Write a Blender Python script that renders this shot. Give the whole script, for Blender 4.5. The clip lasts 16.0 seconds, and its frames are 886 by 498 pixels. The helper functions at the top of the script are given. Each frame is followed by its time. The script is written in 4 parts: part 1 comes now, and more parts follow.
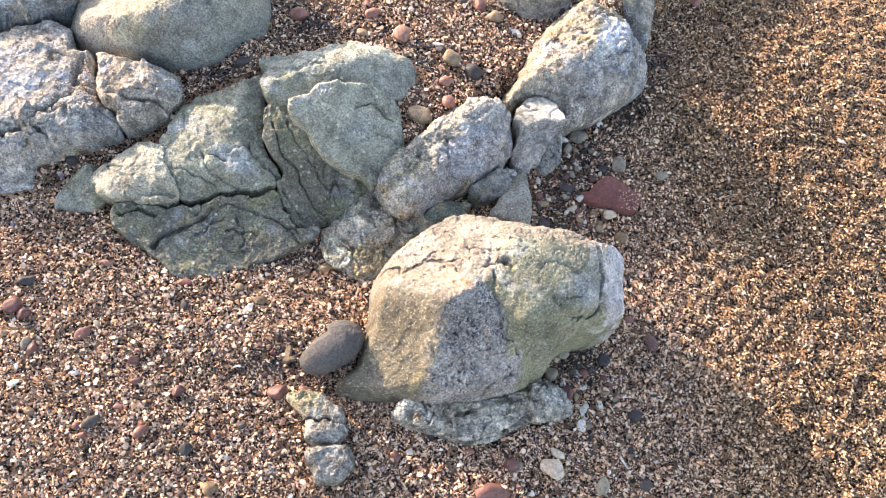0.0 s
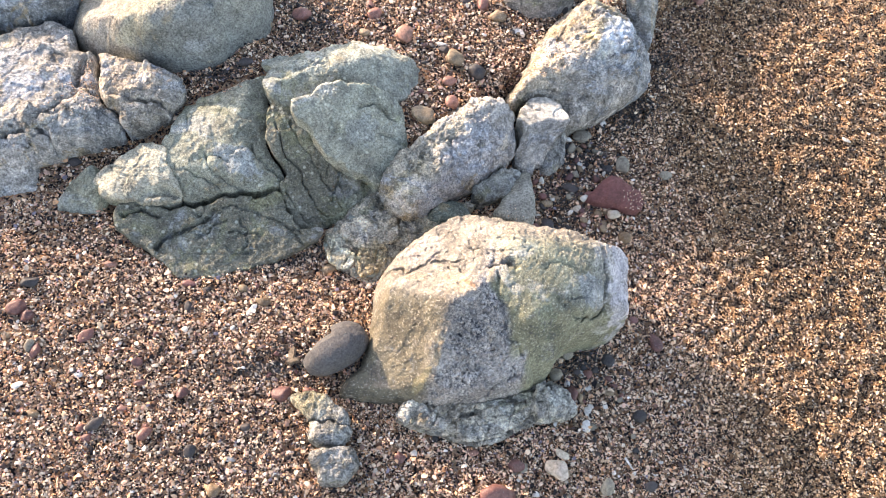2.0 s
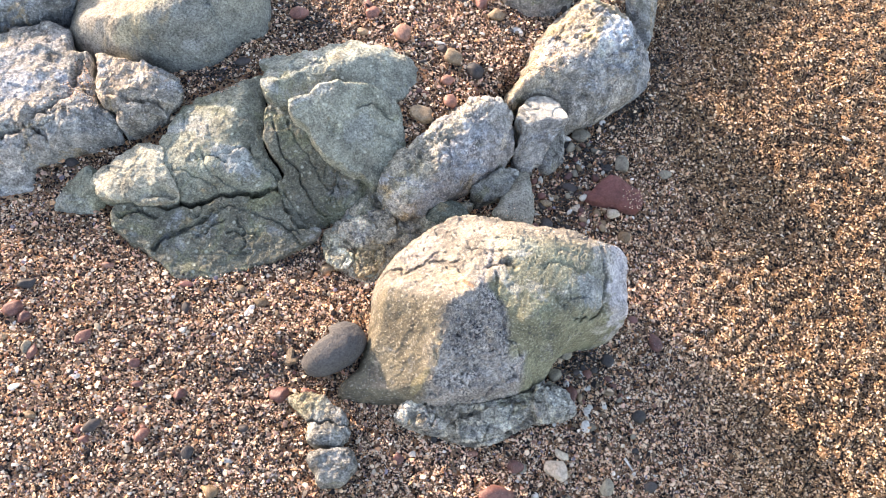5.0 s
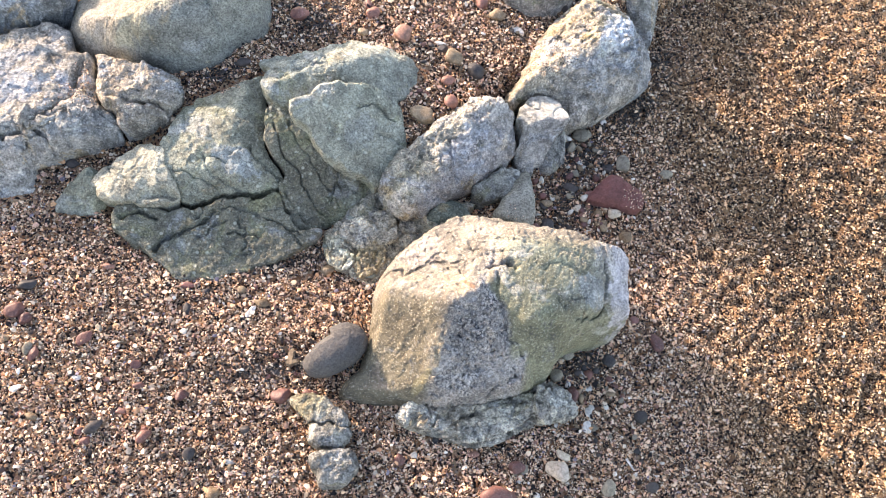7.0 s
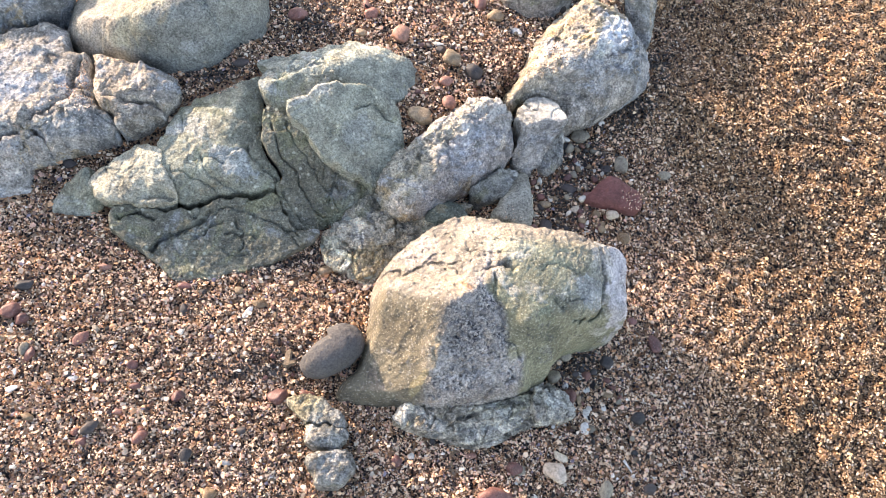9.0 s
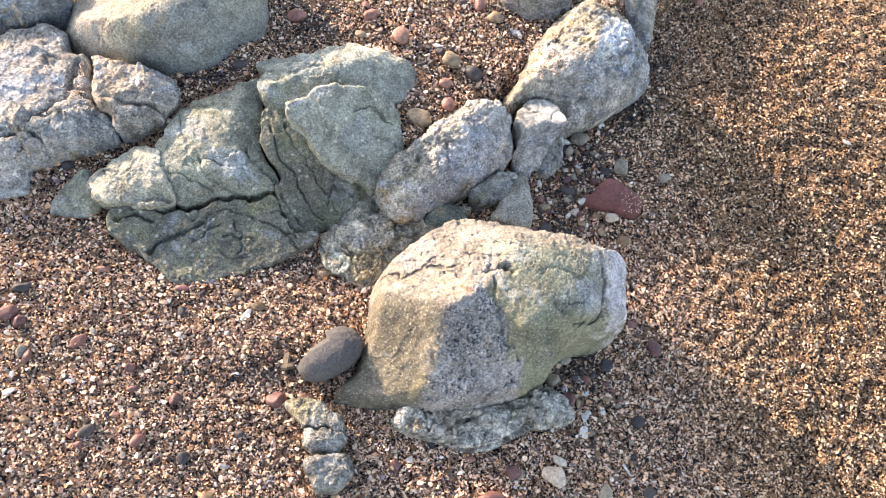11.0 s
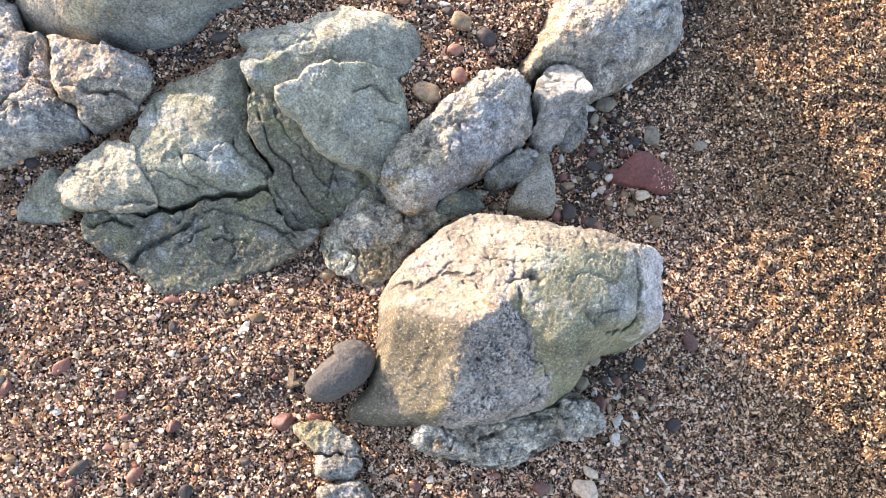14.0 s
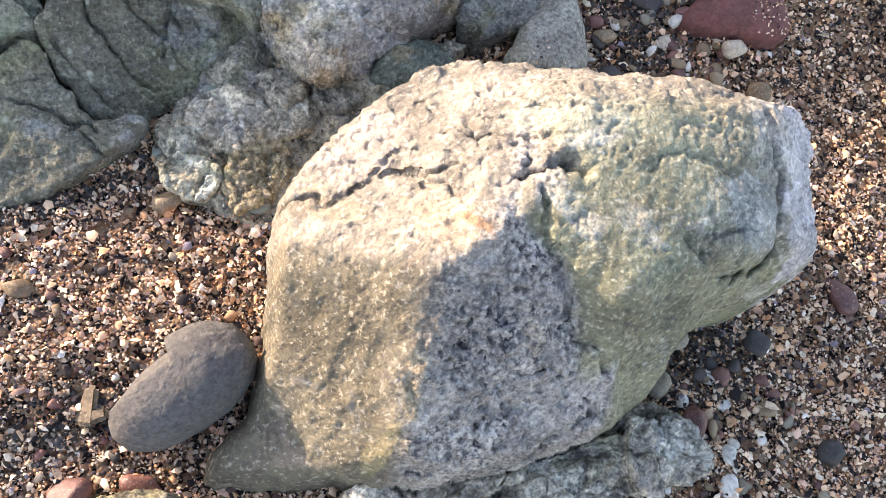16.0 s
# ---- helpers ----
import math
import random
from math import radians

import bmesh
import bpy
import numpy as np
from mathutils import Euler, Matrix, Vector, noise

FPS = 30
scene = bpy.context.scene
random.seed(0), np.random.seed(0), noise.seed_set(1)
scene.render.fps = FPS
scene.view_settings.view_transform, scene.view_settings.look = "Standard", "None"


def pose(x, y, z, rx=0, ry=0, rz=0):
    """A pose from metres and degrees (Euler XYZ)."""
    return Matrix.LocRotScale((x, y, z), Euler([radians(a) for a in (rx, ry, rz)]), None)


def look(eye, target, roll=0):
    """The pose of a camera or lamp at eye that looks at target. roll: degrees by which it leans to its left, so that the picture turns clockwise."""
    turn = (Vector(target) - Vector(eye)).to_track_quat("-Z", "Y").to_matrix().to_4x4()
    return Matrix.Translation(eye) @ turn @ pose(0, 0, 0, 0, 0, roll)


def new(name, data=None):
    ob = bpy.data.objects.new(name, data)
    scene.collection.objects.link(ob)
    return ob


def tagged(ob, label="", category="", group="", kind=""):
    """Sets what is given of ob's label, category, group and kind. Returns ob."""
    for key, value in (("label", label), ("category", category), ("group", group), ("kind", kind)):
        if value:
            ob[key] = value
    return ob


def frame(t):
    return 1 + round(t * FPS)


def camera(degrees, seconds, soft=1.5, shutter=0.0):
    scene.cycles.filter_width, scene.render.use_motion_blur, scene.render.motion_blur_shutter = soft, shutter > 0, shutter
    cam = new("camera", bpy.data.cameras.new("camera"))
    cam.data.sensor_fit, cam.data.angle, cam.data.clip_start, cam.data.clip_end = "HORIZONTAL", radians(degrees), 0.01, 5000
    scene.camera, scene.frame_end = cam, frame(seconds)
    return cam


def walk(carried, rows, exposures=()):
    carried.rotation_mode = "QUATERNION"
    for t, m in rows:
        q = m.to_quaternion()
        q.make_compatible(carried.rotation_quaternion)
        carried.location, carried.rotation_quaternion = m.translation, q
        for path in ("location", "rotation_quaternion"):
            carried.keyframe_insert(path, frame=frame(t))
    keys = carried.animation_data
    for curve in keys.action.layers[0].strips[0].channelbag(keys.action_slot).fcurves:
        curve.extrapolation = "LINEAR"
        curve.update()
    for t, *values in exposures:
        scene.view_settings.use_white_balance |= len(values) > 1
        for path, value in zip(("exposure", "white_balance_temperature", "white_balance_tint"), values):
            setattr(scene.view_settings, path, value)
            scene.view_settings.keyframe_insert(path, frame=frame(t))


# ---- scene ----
cam = camera(58.5, 16.0, soft=0.5)
METRES, EYE, TILT, LEAN, TURN = 0.85, 1.186, -63.5, -8.93, 0.0
ROWS = [
    (0.0, 0.0, 0.0, 0.0, 0.0, 0.0, -0.0),
    (0.5, -0.0013, 0.0, 0.0022, 0.02, -0.06, 0.03),
    (1.0, -0.0047, -0.0002, 0.0034, 0.06, -0.09, 0.07),
    (1.5, -0.0052, 0.0014, 0.0041, 0.1, -0.1, 0.1),
    (2.0, -0.0037, 0.0037, 0.0049, 0.13, -0.14, 0.16),
    (2.5, -0.0027, 0.0058, 0.0053, 0.17, -0.12, 0.22),
    (3.0, 0.0003, 0.0079, 0.0066, 0.17, -0.19, 0.19),
    (3.5, 0.0026, 0.0066, 0.0095, 0.15, -0.22, 0.16),
    (4.0, -0.0003, 0.0091, 0.0078, 0.17, -0.22, 0.17),
    (6.5, 0.0023, 0.0107, 0.0087, 0.21, -0.32, 0.4),
    (7.0, 0.0004, 0.0112, 0.0109, 0.25, -0.33, 0.38),
    (7.5, 0.0022, 0.0105, 0.0093, 0.23, -0.31, 0.36),
    (8.0, 0.0027, 0.0118, 0.0111, 0.23, -0.3, 0.33),
    (8.5, 0.0039, 0.0113, 0.0095, 0.22, -0.27, 0.3),
    (9.0, 0.0044, 0.0133, 0.0102, 0.23, -0.24, 0.29),
    (11.5, 0.0049, 0.0187, 0.0151, 0.18, -0.21, 0.17),
    (12.0, 0.0047, 0.0182, 0.0139, 0.17, -0.18, 0.22),
    (12.5, 0.0036, 0.0213, 0.0121, 0.19, -0.2, 0.29),
    (13.0, 0.0015, 0.019, 0.0441, 0.19, -1.97, 0.95),
    (13.5, -0.0234, 0.0772, 0.1469, 0.24, -6.15, 1.86),
    (14.0, -0.0259, 0.1811, 0.1946, -0.22, -8.12, 1.8),
    (14.5, -0.0184, 0.3415, 0.1713, -0.57, -8.62, 2.09),
    (15.0, -0.0451, 0.4964, 0.108, -1.01, -8.35, 2.76),
    (15.5, -0.0378, 0.6579, 0.0554, -1.66, -8.22, 3.69),
    (16.0, -0.0009, 0.8077, 0.0031, -2.13, -8.08, 4.39),
]
walk(cam, [(t, pose(0, 0, EYE, TILT, LEAN, TURN) @ pose(METRES * x, METRES * y, METRES * z, 90 + pitch, roll, yaw)) for t, x, y, z, yaw, pitch, roll in ROWS],
     exposures=[(0.0, 2.07, 7450, 20), (16.0, 2.07, 7450, 20)])

# ---- world and sun ----
SUN_AZ, SUN_EL = 142.0, 17.0          # direction towards the sun: degrees from +x towards +y, and above the horizon
world = bpy.data.worlds.new("world")
scene.world = world
world.use_nodes = True
wn = world.node_tree
sky = wn.nodes.new("ShaderNodeTexSky")
sky.sky_type = "NISHITA"
sky.sun_disc = False
sky.sun_elevation = radians(SUN_EL)
sky.sun_rotation = radians(90.0 - SUN_AZ)
wn.links.new(sky.outputs[0], wn.nodes["Background"].inputs[0])
wn.nodes["Background"].inputs[1].default_value = 0.14
sun_data = bpy.data.lights.new("sun", "SUN")
sun_data.energy, sun_data.angle, sun_data.color = 2.5, radians(0.6), (1.0, 0.90, 0.76)
sun = new("sun", sun_data)
sx, sy, sz = (math.cos(radians(SUN_AZ)) * math.cos(radians(SUN_EL)), math.sin(radians(SUN_AZ)) * math.cos(radians(SUN_EL)), math.sin(radians(SUN_EL)))
sun.matrix_world = look((sx * 20, sy * 20, sz * 20), (0, 0, 0))


# ---- noise ----
def hash3(ix, iy, iz, seed):
    h = (ix.astype(np.int64) * 374761393 + iy.astype(np.int64) * 668265263 + iz.astype(np.int64) * 2147483647 + seed * 974634777) & 0xFFFFFFFF
    h = ((h ^ (h >> 13)) * 1274126177) & 0xFFFFFFFF
    return h ^ (h >> 16)


def grad_noise(x, y, z, seed=0):
    """Smooth gradient noise, about -1 to 1."""
    fx, fy, fz = np.floor(x), np.floor(y), np.floor(z)
    u, v, w = x - fx, y - fy, z - fz
    su, sv, sw = (a * a * a * (a * (a * 6 - 15) + 10) for a in (u, v, w))
    total = np.zeros_like(x)
    for i in (0, 1):
        for j in (0, 1):
            for k in (0, 1):
                h = hash3(fx + i, fy + j, fz + k, seed)
                gx, gy, gz = (h & 255) / 127.5 - 1, ((h >> 8) & 255) / 127.5 - 1, ((h >> 16) & 255) / 127.5 - 1
                dot = gx * (u - i) + gy * (v - j) + gz * (w - k)
                total += dot * (su if i else 1 - su) * (sv if j else 1 - sv) * (sw if k else 1 - sw)
    return total * 1.3


def fbm(x, y, z, scale, octaves=4, seed=0, gain=0.5, ridged=False):
    total, amp, f = np.zeros_like(x), 1.0, 1.0 / scale
    for o in range(octaves):
        n = grad_noise(x * f + 17.3 * o, y * f - 9.1 * o, z * f + 4.7 * o, seed + o)
        total += amp * ((1 - 2 * np.abs(n)) if ridged else n)
        amp, f = amp * gain, f * 2.03
    return total


def shards(x, y, size, seed):
    """Irregular cells: distance to the nearest and to the next centre, the way from the centre in cells, and three random numbers a cell."""
    x, y = x / size, y / size
    fx, fy = np.floor(x), np.floor(y)
    near, nxt = np.full(x.shape, 9.0), np.full(x.shape, 9.0)
    found = np.zeros((5, *x.shape))
    for i in (-1, 0, 1):
        for j in (-1, 0, 1):
            h = hash3(fx + i, fy + j, np.zeros_like(fx), seed)
            dx, dy = x - fx - i - (h & 255) / 255, y - fy - j - ((h >> 8) & 255) / 255
            d = np.hypot(dx, dy)
            closer = d < near
            nxt = np.where(closer, near, np.minimum(nxt, d))
            near = np.where(closer, d, near)
            g = hash3(fx + i, fy + j, np.ones_like(fx), seed + 7)
            found = np.where(closer, np.stack([dx, dy, (g & 255) / 255, ((g >> 8) & 255) / 255, ((g >> 16) & 255) / 255]), found)
    return near, nxt, found


def chipped(x, y, size, seed):
    """Broken stone: small flat facets, each at its own tilt and height, about -1 to 1."""
    _, _, (dx, dy, a, b, c) = shards(x, y, size, seed)
    return 1.1 * (a - 0.5) + 2.2 * ((b - 0.5) * dx + (c - 0.5) * dy)


def smooth(a, b, t):
    t = np.clip((t - a) / (b - a), 0, 1)
    return t * t * (3 - 2 * t)


# ---- materials ----
def material(name):
    m = bpy.data.materials.new(name)
    m.use_nodes = True
    return m, m.node_tree, m.node_tree.nodes["Principled BSDF"]


def nd(tree, kind, **inputs):
    n = tree.nodes.new(kind)
    for key, value in inputs.items():
        n.inputs[key.replace("_", " ")].default_value = value
    return n


def mix(tree, mode, fac, a, b):
    n = tree.nodes.new("ShaderNodeMix")
    n.data_type, n.blend_type = "RGBA", mode
    for socket, value in ((n.inputs[0], fac), (n.inputs[6], a), (n.inputs[7], b)):
        if isinstance(value, bpy.types.NodeSocket):
            tree.links.new(value, socket)
        else:
            socket.default_value = value if isinstance(value, (int, float)) else (*value, 1)
    return n.outputs[2]


def ramp(tree, source, stops, constant=False):
    n = tree.nodes.new("ShaderNodeValToRGB")
    n.color_ramp.interpolation = "CONSTANT" if constant else "LINEAR"
    while len(n.color_ramp.elements) < len(stops):
        n.color_ramp.elements.new(0.5)
    for e, (p, c) in zip(n.color_ramp.elements, stops):
        e.position = p
        e.color = (c, c, c, 1) if isinstance(c, (int, float)) else (*c, 1)
    tree.links.new(source, n.inputs[0])
    return n.outputs[0]


def coords(tree, scale, source=None):
    n = nd(tree, "ShaderNodeVectorMath", )
    n.operation = "SCALE"
    n.inputs["Scale"].default_value = scale
    if source is None:
        source = tree.nodes.new("ShaderNodeNewGeometry").outputs["Position"]
    tree.links.new(source, n.inputs[0])
    return n.outputs[0]


def tex_noise(tree, scale, detail=4.0, rough=0.6, distort=0.0, where=None):
    n = nd(tree, "ShaderNodeTexNoise", Scale=scale, Detail=detail, Roughness=rough, Distortion=distort)
    tree.links.new(where or tree.nodes.new("ShaderNodeNewGeometry").outputs["Position"], n.inputs["Vector"])
    return n.outputs[0]


def tex_cells(tree, scale, feature="F1", where=None):
    n = nd(tree, "ShaderNodeTexVoronoi", Scale=scale)
    n.feature = feature
    tree.links.new(where or tree.nodes.new("ShaderNodeNewGeometry").outputs["Position"], n.inputs["Vector"])
    return n


def bump(tree, height, strength, distance, normal=None):
    n = nd(tree, "ShaderNodeBump", Strength=strength, Distance=distance)
    tree.links.new(height, n.inputs["Height"])
    if normal is not None:
        tree.links.new(normal, n.inputs["Normal"])
    return n.outputs[0]


def rock_material(name, light, dark, light_amount=0.35, dark_amount=0.25, grain=0.5, mottled=0.5, pits=0.3, speckle=0.5, stains=(), spots=0.0):
    """Stone whose broad colour comes from the mesh's tint and whose share of dark grains comes from its alpha; on it lie stains, mottling, light and dark mineral grains and fine relief."""
    m, t, p = material(name)
    tint = t.nodes.new("ShaderNodeAttribute")
    tint.attribute_name = "tint"
    colour = tint.outputs["Color"]
    for k, (stain, scale, edge, amount) in enumerate(stains):
        shift = t.nodes.new("ShaderNodeVectorMath")
        shift.inputs[1].default_value = (3.7 * k + 1.3, 2.1 * k, 5.9 * k)
        t.links.new(t.nodes.new("ShaderNodeNewGeometry").outputs["Position"], shift.inputs[0])
        mask = ramp(t, tex_noise(t, scale, 7, 0.68, 0.8, shift.outputs[0]), [(edge, 0.0), (edge + 0.06, amount)])
        colour = mix(t, "MIX", mask, colour, stain)
    broad = ramp(t, tex_noise(t, 13, 5, 0.65, 0.6), [(0.36, 1 - 0.45 * mottled), (0.5, 1.0), (0.66, 1 + 0.40 * mottled)])
    colour = mix(t, "MULTIPLY", 1.0, colour, broad)
    middle = ramp(t, tex_noise(t, 60, 5, 0.62, 0.7), [(0.36, 1 - 0.75 * mottled), (0.5, 1.0), (0.64, 1 + 0.55 * mottled)])
    colour = mix(t, "MULTIPLY", 1.0, colour, middle)
    salt = ramp(t, tex_noise(t, 330, 3, 0.65), [(0.36, 1 - 1.0 * speckle), (0.5, 1.0), (0.66, 1 + 0.7 * speckle)])
    colour = mix(t, "MULTIPLY", tint.outputs["Alpha"], colour, salt)
    gate = ramp(t, tex_noise(t, 24, 5, 0.7, 1.0), [(0.45, 0.15), (0.60, 1.0)])
    dk = ramp(t, tex_noise(t, 260, 3, 0.65), [(0.34 + 0.08 * dark_amount, min(dark_amount * 2.0, 1.0)), (0.42 + 0.08 * dark_amount, 0.0)])
    colour = mix(t, "MIX", mix(t, "MULTIPLY", 1.0, mix(t, "MULTIPLY", 1.0, dk, gate), tint.outputs["Alpha"]), colour, dark)
    bright = mix(t, "MIX", 0.5, mix(t, "MULTIPLY", 1.0, colour, (2.1, 2.1, 2.05)), light)
    lt = ramp(t, tex_noise(t, 260, 2, 0.6), [(0.58, 0.0), (0.65, light_amount)])
    some_light = t.nodes.new("ShaderNodeMath")
    some_light.operation, some_light.use_clamp = "MULTIPLY", True
    some_light.inputs[1].default_value = 2.5
    t.links.new(tint.outputs["Alpha"], some_light.inputs[0])
    colour = mix(t, "MIX", mix(t, "MULTIPLY", 1.0, lt, some_light.outputs[0]), colour, bright)
    if spots:
        cells = tex_cells(t, 70)
        apart = t.nodes.new("ShaderNodeSeparateColor")
        t.links.new(cells.outputs["Color"], apart.inputs[0])
        some = ramp(t, apart.outputs[0], [(0.60, 0.0), (0.64, spots)])
        disc = ramp(t, cells.outputs["Distance"], [(0.12, 1.0), (0.24, 0.0)])
        colour = mix(t, "MIX", mix(t, "MULTIPLY", 1.0, disc, some), colour, bright)
    t.links.new(colour, p.inputs["Base Color"])
    p.inputs["Roughness"].default_value = 0.82
    p.inputs["Specular IOR Level"].default_value = 0.35
    n1 = bump(t, tex_noise(t, 105, 6, 0.72, 0.4), grain, 0.007)
    n2 = bump(t, tex_noise(t, 380, 3, 0.6), grain, 0.0028, n1)
    hole = ramp(t, tex_cells(t, 150).outputs["Distance"], [(0.0, 0.0), (0.35, 1.0)])
    n3 = bump(t, hole, pits, 0.0025, n2)
    t.links.new(n3, p.inputs["Normal"])
    return m


def pebble_material(name, a, b, rough=0.55, veins=0.2):
    m, t, p = material(name)
    info = t.nodes.new("ShaderNodeObjectInfo")
    place = t.nodes.new("ShaderNodeTexCoord").outputs["Object"]
    colour = mix(t, "MIX", info.outputs["Random"], a, b)
    shade = ramp(t, tex_noise(t, 120, 6, 0.72, 0.8, place), [(0.34, 0.55), (0.5, 1.0), (0.66, 1.4)])
    colour = mix(t, "MULTIPLY", 1.0, colour, shade)
    fleck = ramp(t, tex_noise(t, 600, 3, 0.6, 0.0, place), [(0.58, 0.0), (0.68, veins)])
    colour = mix(t, "MIX", fleck, colour, (0.75, 0.7, 0.62))
    t.links.new(colour, p.inputs["Base Color"])
    p.inputs["Roughness"].default_value = rough
    t.links.new(bump(t, tex_noise(t, 350, 5, 0.65, 0.0, place), 0.35, 0.0012), p.inputs["Normal"])
    return m


GRIT = [(0.00, (0.022, 0.018, 0.019)), (0.17, (0.10, 0.066, 0.058)), (0.24, (0.30, 0.19, 0.145)), (0.31, (0.64, 0.36, 0.20)), (0.44, (0.76, 0.52, 0.34)),
        (0.56, (0.68, 0.42, 0.31)), (0.65, (0.80, 0.60, 0.43)), (0.84, (0.76, 0.63, 0.49)), (0.955, (0.78, 0.72, 0.65)), (0.975, (0.26, 0.22, 0.26))]
RUST = [(0.00, (0.020, 0.016, 0.015)), (0.21, (0.10, 0.065, 0.048)), (0.30, (0.34, 0.21, 0.12)), (0.39, (0.62, 0.39, 0.215)), (0.60, (0.72, 0.49, 0.295)),
        (0.80, (0.76, 0.58, 0.41)), (0.94, (0.76, 0.66, 0.54)), (0.98, (0.30, 0.18, 0.15))]


def grit_colour(t, chance):
    """Shell grit by the rocks, rustier and darker sand on the open beach beyond them."""
    place = t.nodes.new("ShaderNodeNewGeometry").outputs["Position"]
    apart = t.nodes.new("ShaderNodeSeparateXYZ")
    t.links.new(place, apart.inputs[0])
    add = t.nodes.new("ShaderNodeMath")
    add.operation = "MULTIPLY_ADD"
    t.links.new(tex_noise(t, 5, 4, 0.6), add.inputs[0])
    add.inputs[1].default_value = 0.5
    t.links.new(apart.outputs["X"], add.inputs[2])
    rusty = ramp(t, add.outputs[0], [(0.78, 0.0), (1.10, 0.95)])
    colour = mix(t, "MIX", rusty, ramp(t, chance, GRIT, True), ramp(t, chance, RUST, True))
    drift = ramp(t, tex_noise(t, 16, 5, 0.7), [(0.36, 0.88), (0.5, 1.1), (0.66, 1.25)])
    clump = ramp(t, tex_noise(t, 95, 4, 0.65), [(0.38, 0.70), (0.5, 1.02), (0.61, 1.18)])
    return mix(t, "MULTIPLY", 1.0, mix(t, "MULTIPLY", 1.0, colour, drift), clump)


def make_grain():
    m, t, p = material("grit_grain")
    chance = t.nodes.new("ShaderNodeNewGeometry").outputs["Random Per Island"]
    t.links.new(grit_colour(t, chance), p.inputs["Base Color"])
    p.inputs["Roughness"].default_value = 0.75
    p.inputs["Specular IOR Level"].default_value = 0.2
    return m


def make_sand():
    m, t, p = material("sand")
    cells = tex_cells(t, 300)
    apart = t.nodes.new("ShaderNodeSeparateColor")
    t.links.new(cells.outputs["Color"], apart.inputs[0])
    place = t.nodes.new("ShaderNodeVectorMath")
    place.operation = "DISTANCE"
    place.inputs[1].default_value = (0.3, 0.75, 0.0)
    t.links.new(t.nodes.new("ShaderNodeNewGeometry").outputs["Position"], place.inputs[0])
    # Darker under the grains: shade of the gaps put into the sand's colour.
    gap_shade = ramp(t, place.outputs["Value"], [(0.66, (0.30, 0.26, 0.23)), (0.95, (0.52, 0.46, 0.41))])
    colour = mix(t, "MULTIPLY", 1.0, grit_colour(t, apart.outputs[0]), gap_shade)
    t.links.new(colour, p.inputs["Base Color"])
    p.inputs["Roughness"].default_value = 0.85
    p.inputs["Specular IOR Level"].default_value = 0.2
    n1 = bump(t, cells.outputs["Distance"], 0.8, 0.003)
    n1.node.invert = True
    t.links.new(bump(t, tex_noise(t, 900, 3, 0.6), 0.4, 0.001, n1), p.inputs["Normal"])
    return m


GRAIN, SAND = make_grain(), make_sand()
OCHRE, BLUE, BONE, ALGAE, DUSK = (0.50, 0.36, 0.18), (0.44, 0.48, 0.53), (0.74, 0.69, 0.63), (0.23, 0.235, 0.13), (0.20, 0.20, 0.21)
BOULDER = rock_material("pale_boulder_stone", (0.80, 0.76, 0.68), (0.05, 0.05, 0.06), 0.40, 0.80, 0.5, 0.34, 0.30, 0.48, [(BONE, 16, 0.58, 0.3), ((0.30, 0.29, 0.27), 27, 0.60, 0.45), ((0.50, 0.38, 0.30), 15, 0.60, 0.3), (OCHRE, 23, 0.62, 0.25), (DUSK, 34, 0.64, 0.5)])
GREEN = rock_material("green_grey_stone", (0.56, 0.57, 0.50), (0.05, 0.055, 0.045), 0.40, 0.30, 0.65, 0.40, 0.25, 0.65, [(BLUE, 9, 0.57, 0.30), (ALGAE, 14, 0.55, 0.50), (OCHRE, 22, 0.63, 0.35), (DUSK, 30, 0.62, 0.4)], 0.9)
SMOOTH = rock_material("smooth_grey_stone", (0.54, 0.54, 0.49), (0.07, 0.07, 0.07), 0.35, 0.45, 0.6, 0.30, 0.30, 0.7, [(OCHRE, 8, 0.60, 0.35), (BLUE, 6, 0.56, 0.3)], 0.3)
CRUST = rock_material("crusted_white_stone", (0.84, 0.80, 0.76), (0.07, 0.065, 0.07), 0.50, 0.55, 0.9, 0.55, 0.4, 0.55, [(BLUE, 8, 0.52, 0.65), (OCHRE, 10, 0.57, 0.6), (BONE, 13, 0.55, 0.55), (DUSK, 24, 0.59, 0.65), (ALGAE, 12, 0.60, 0.6)])
CONGLOMERATE = rock_material("conglomerate_stone", (0.64, 0.64, 0.57), (0.05, 0.05, 0.04), 0.50, 0.45, 1.0, 0.75, 0.5, 0.6, [(BLUE, 22, 0.56, 0.25), (ALGAE, 26, 0.56, 0.5), (OCHRE, 30, 0.6, 0.4), (DUSK, 40, 0.58, 0.6)])
COBBLE = rock_material("brown_grey_cobble_stone", (0.22, 0.19, 0.18), (0.05, 0.045, 0.045), 0.18, 0.15, 0.35, 0.16, 0.15, 0.3)
RED = rock_material("dark_red_stone", (0.42, 0.24, 0.22), (0.08, 0.03, 0.03), 0.15, 0.15, 0.25, 0.25, 0.1, 0.25)
P_RED = pebble_material("red_pebble_stone", (0.11, 0.048, 0.045), (0.20, 0.085, 0.066))
P_PINK = pebble_material("pink_pebble_stone", (0.21, 0.085, 0.075), (0.33, 0.17, 0.12))
P_DARK = pebble_material("dark_pebble_stone", (0.030, 0.028, 0.030), (0.075, 0.060, 0.056), 0.65, 0.05)
P_TAN = pebble_material("tan_pebble_stone", (0.17, 0.11, 0.06), (0.29, 0.21, 0.13), 0.6, 0.3)
P_WHITE = pebble_material("white_shell", (0.60, 0.56, 0.49), (0.72, 0.68, 0.63), 0.5, 0.3)
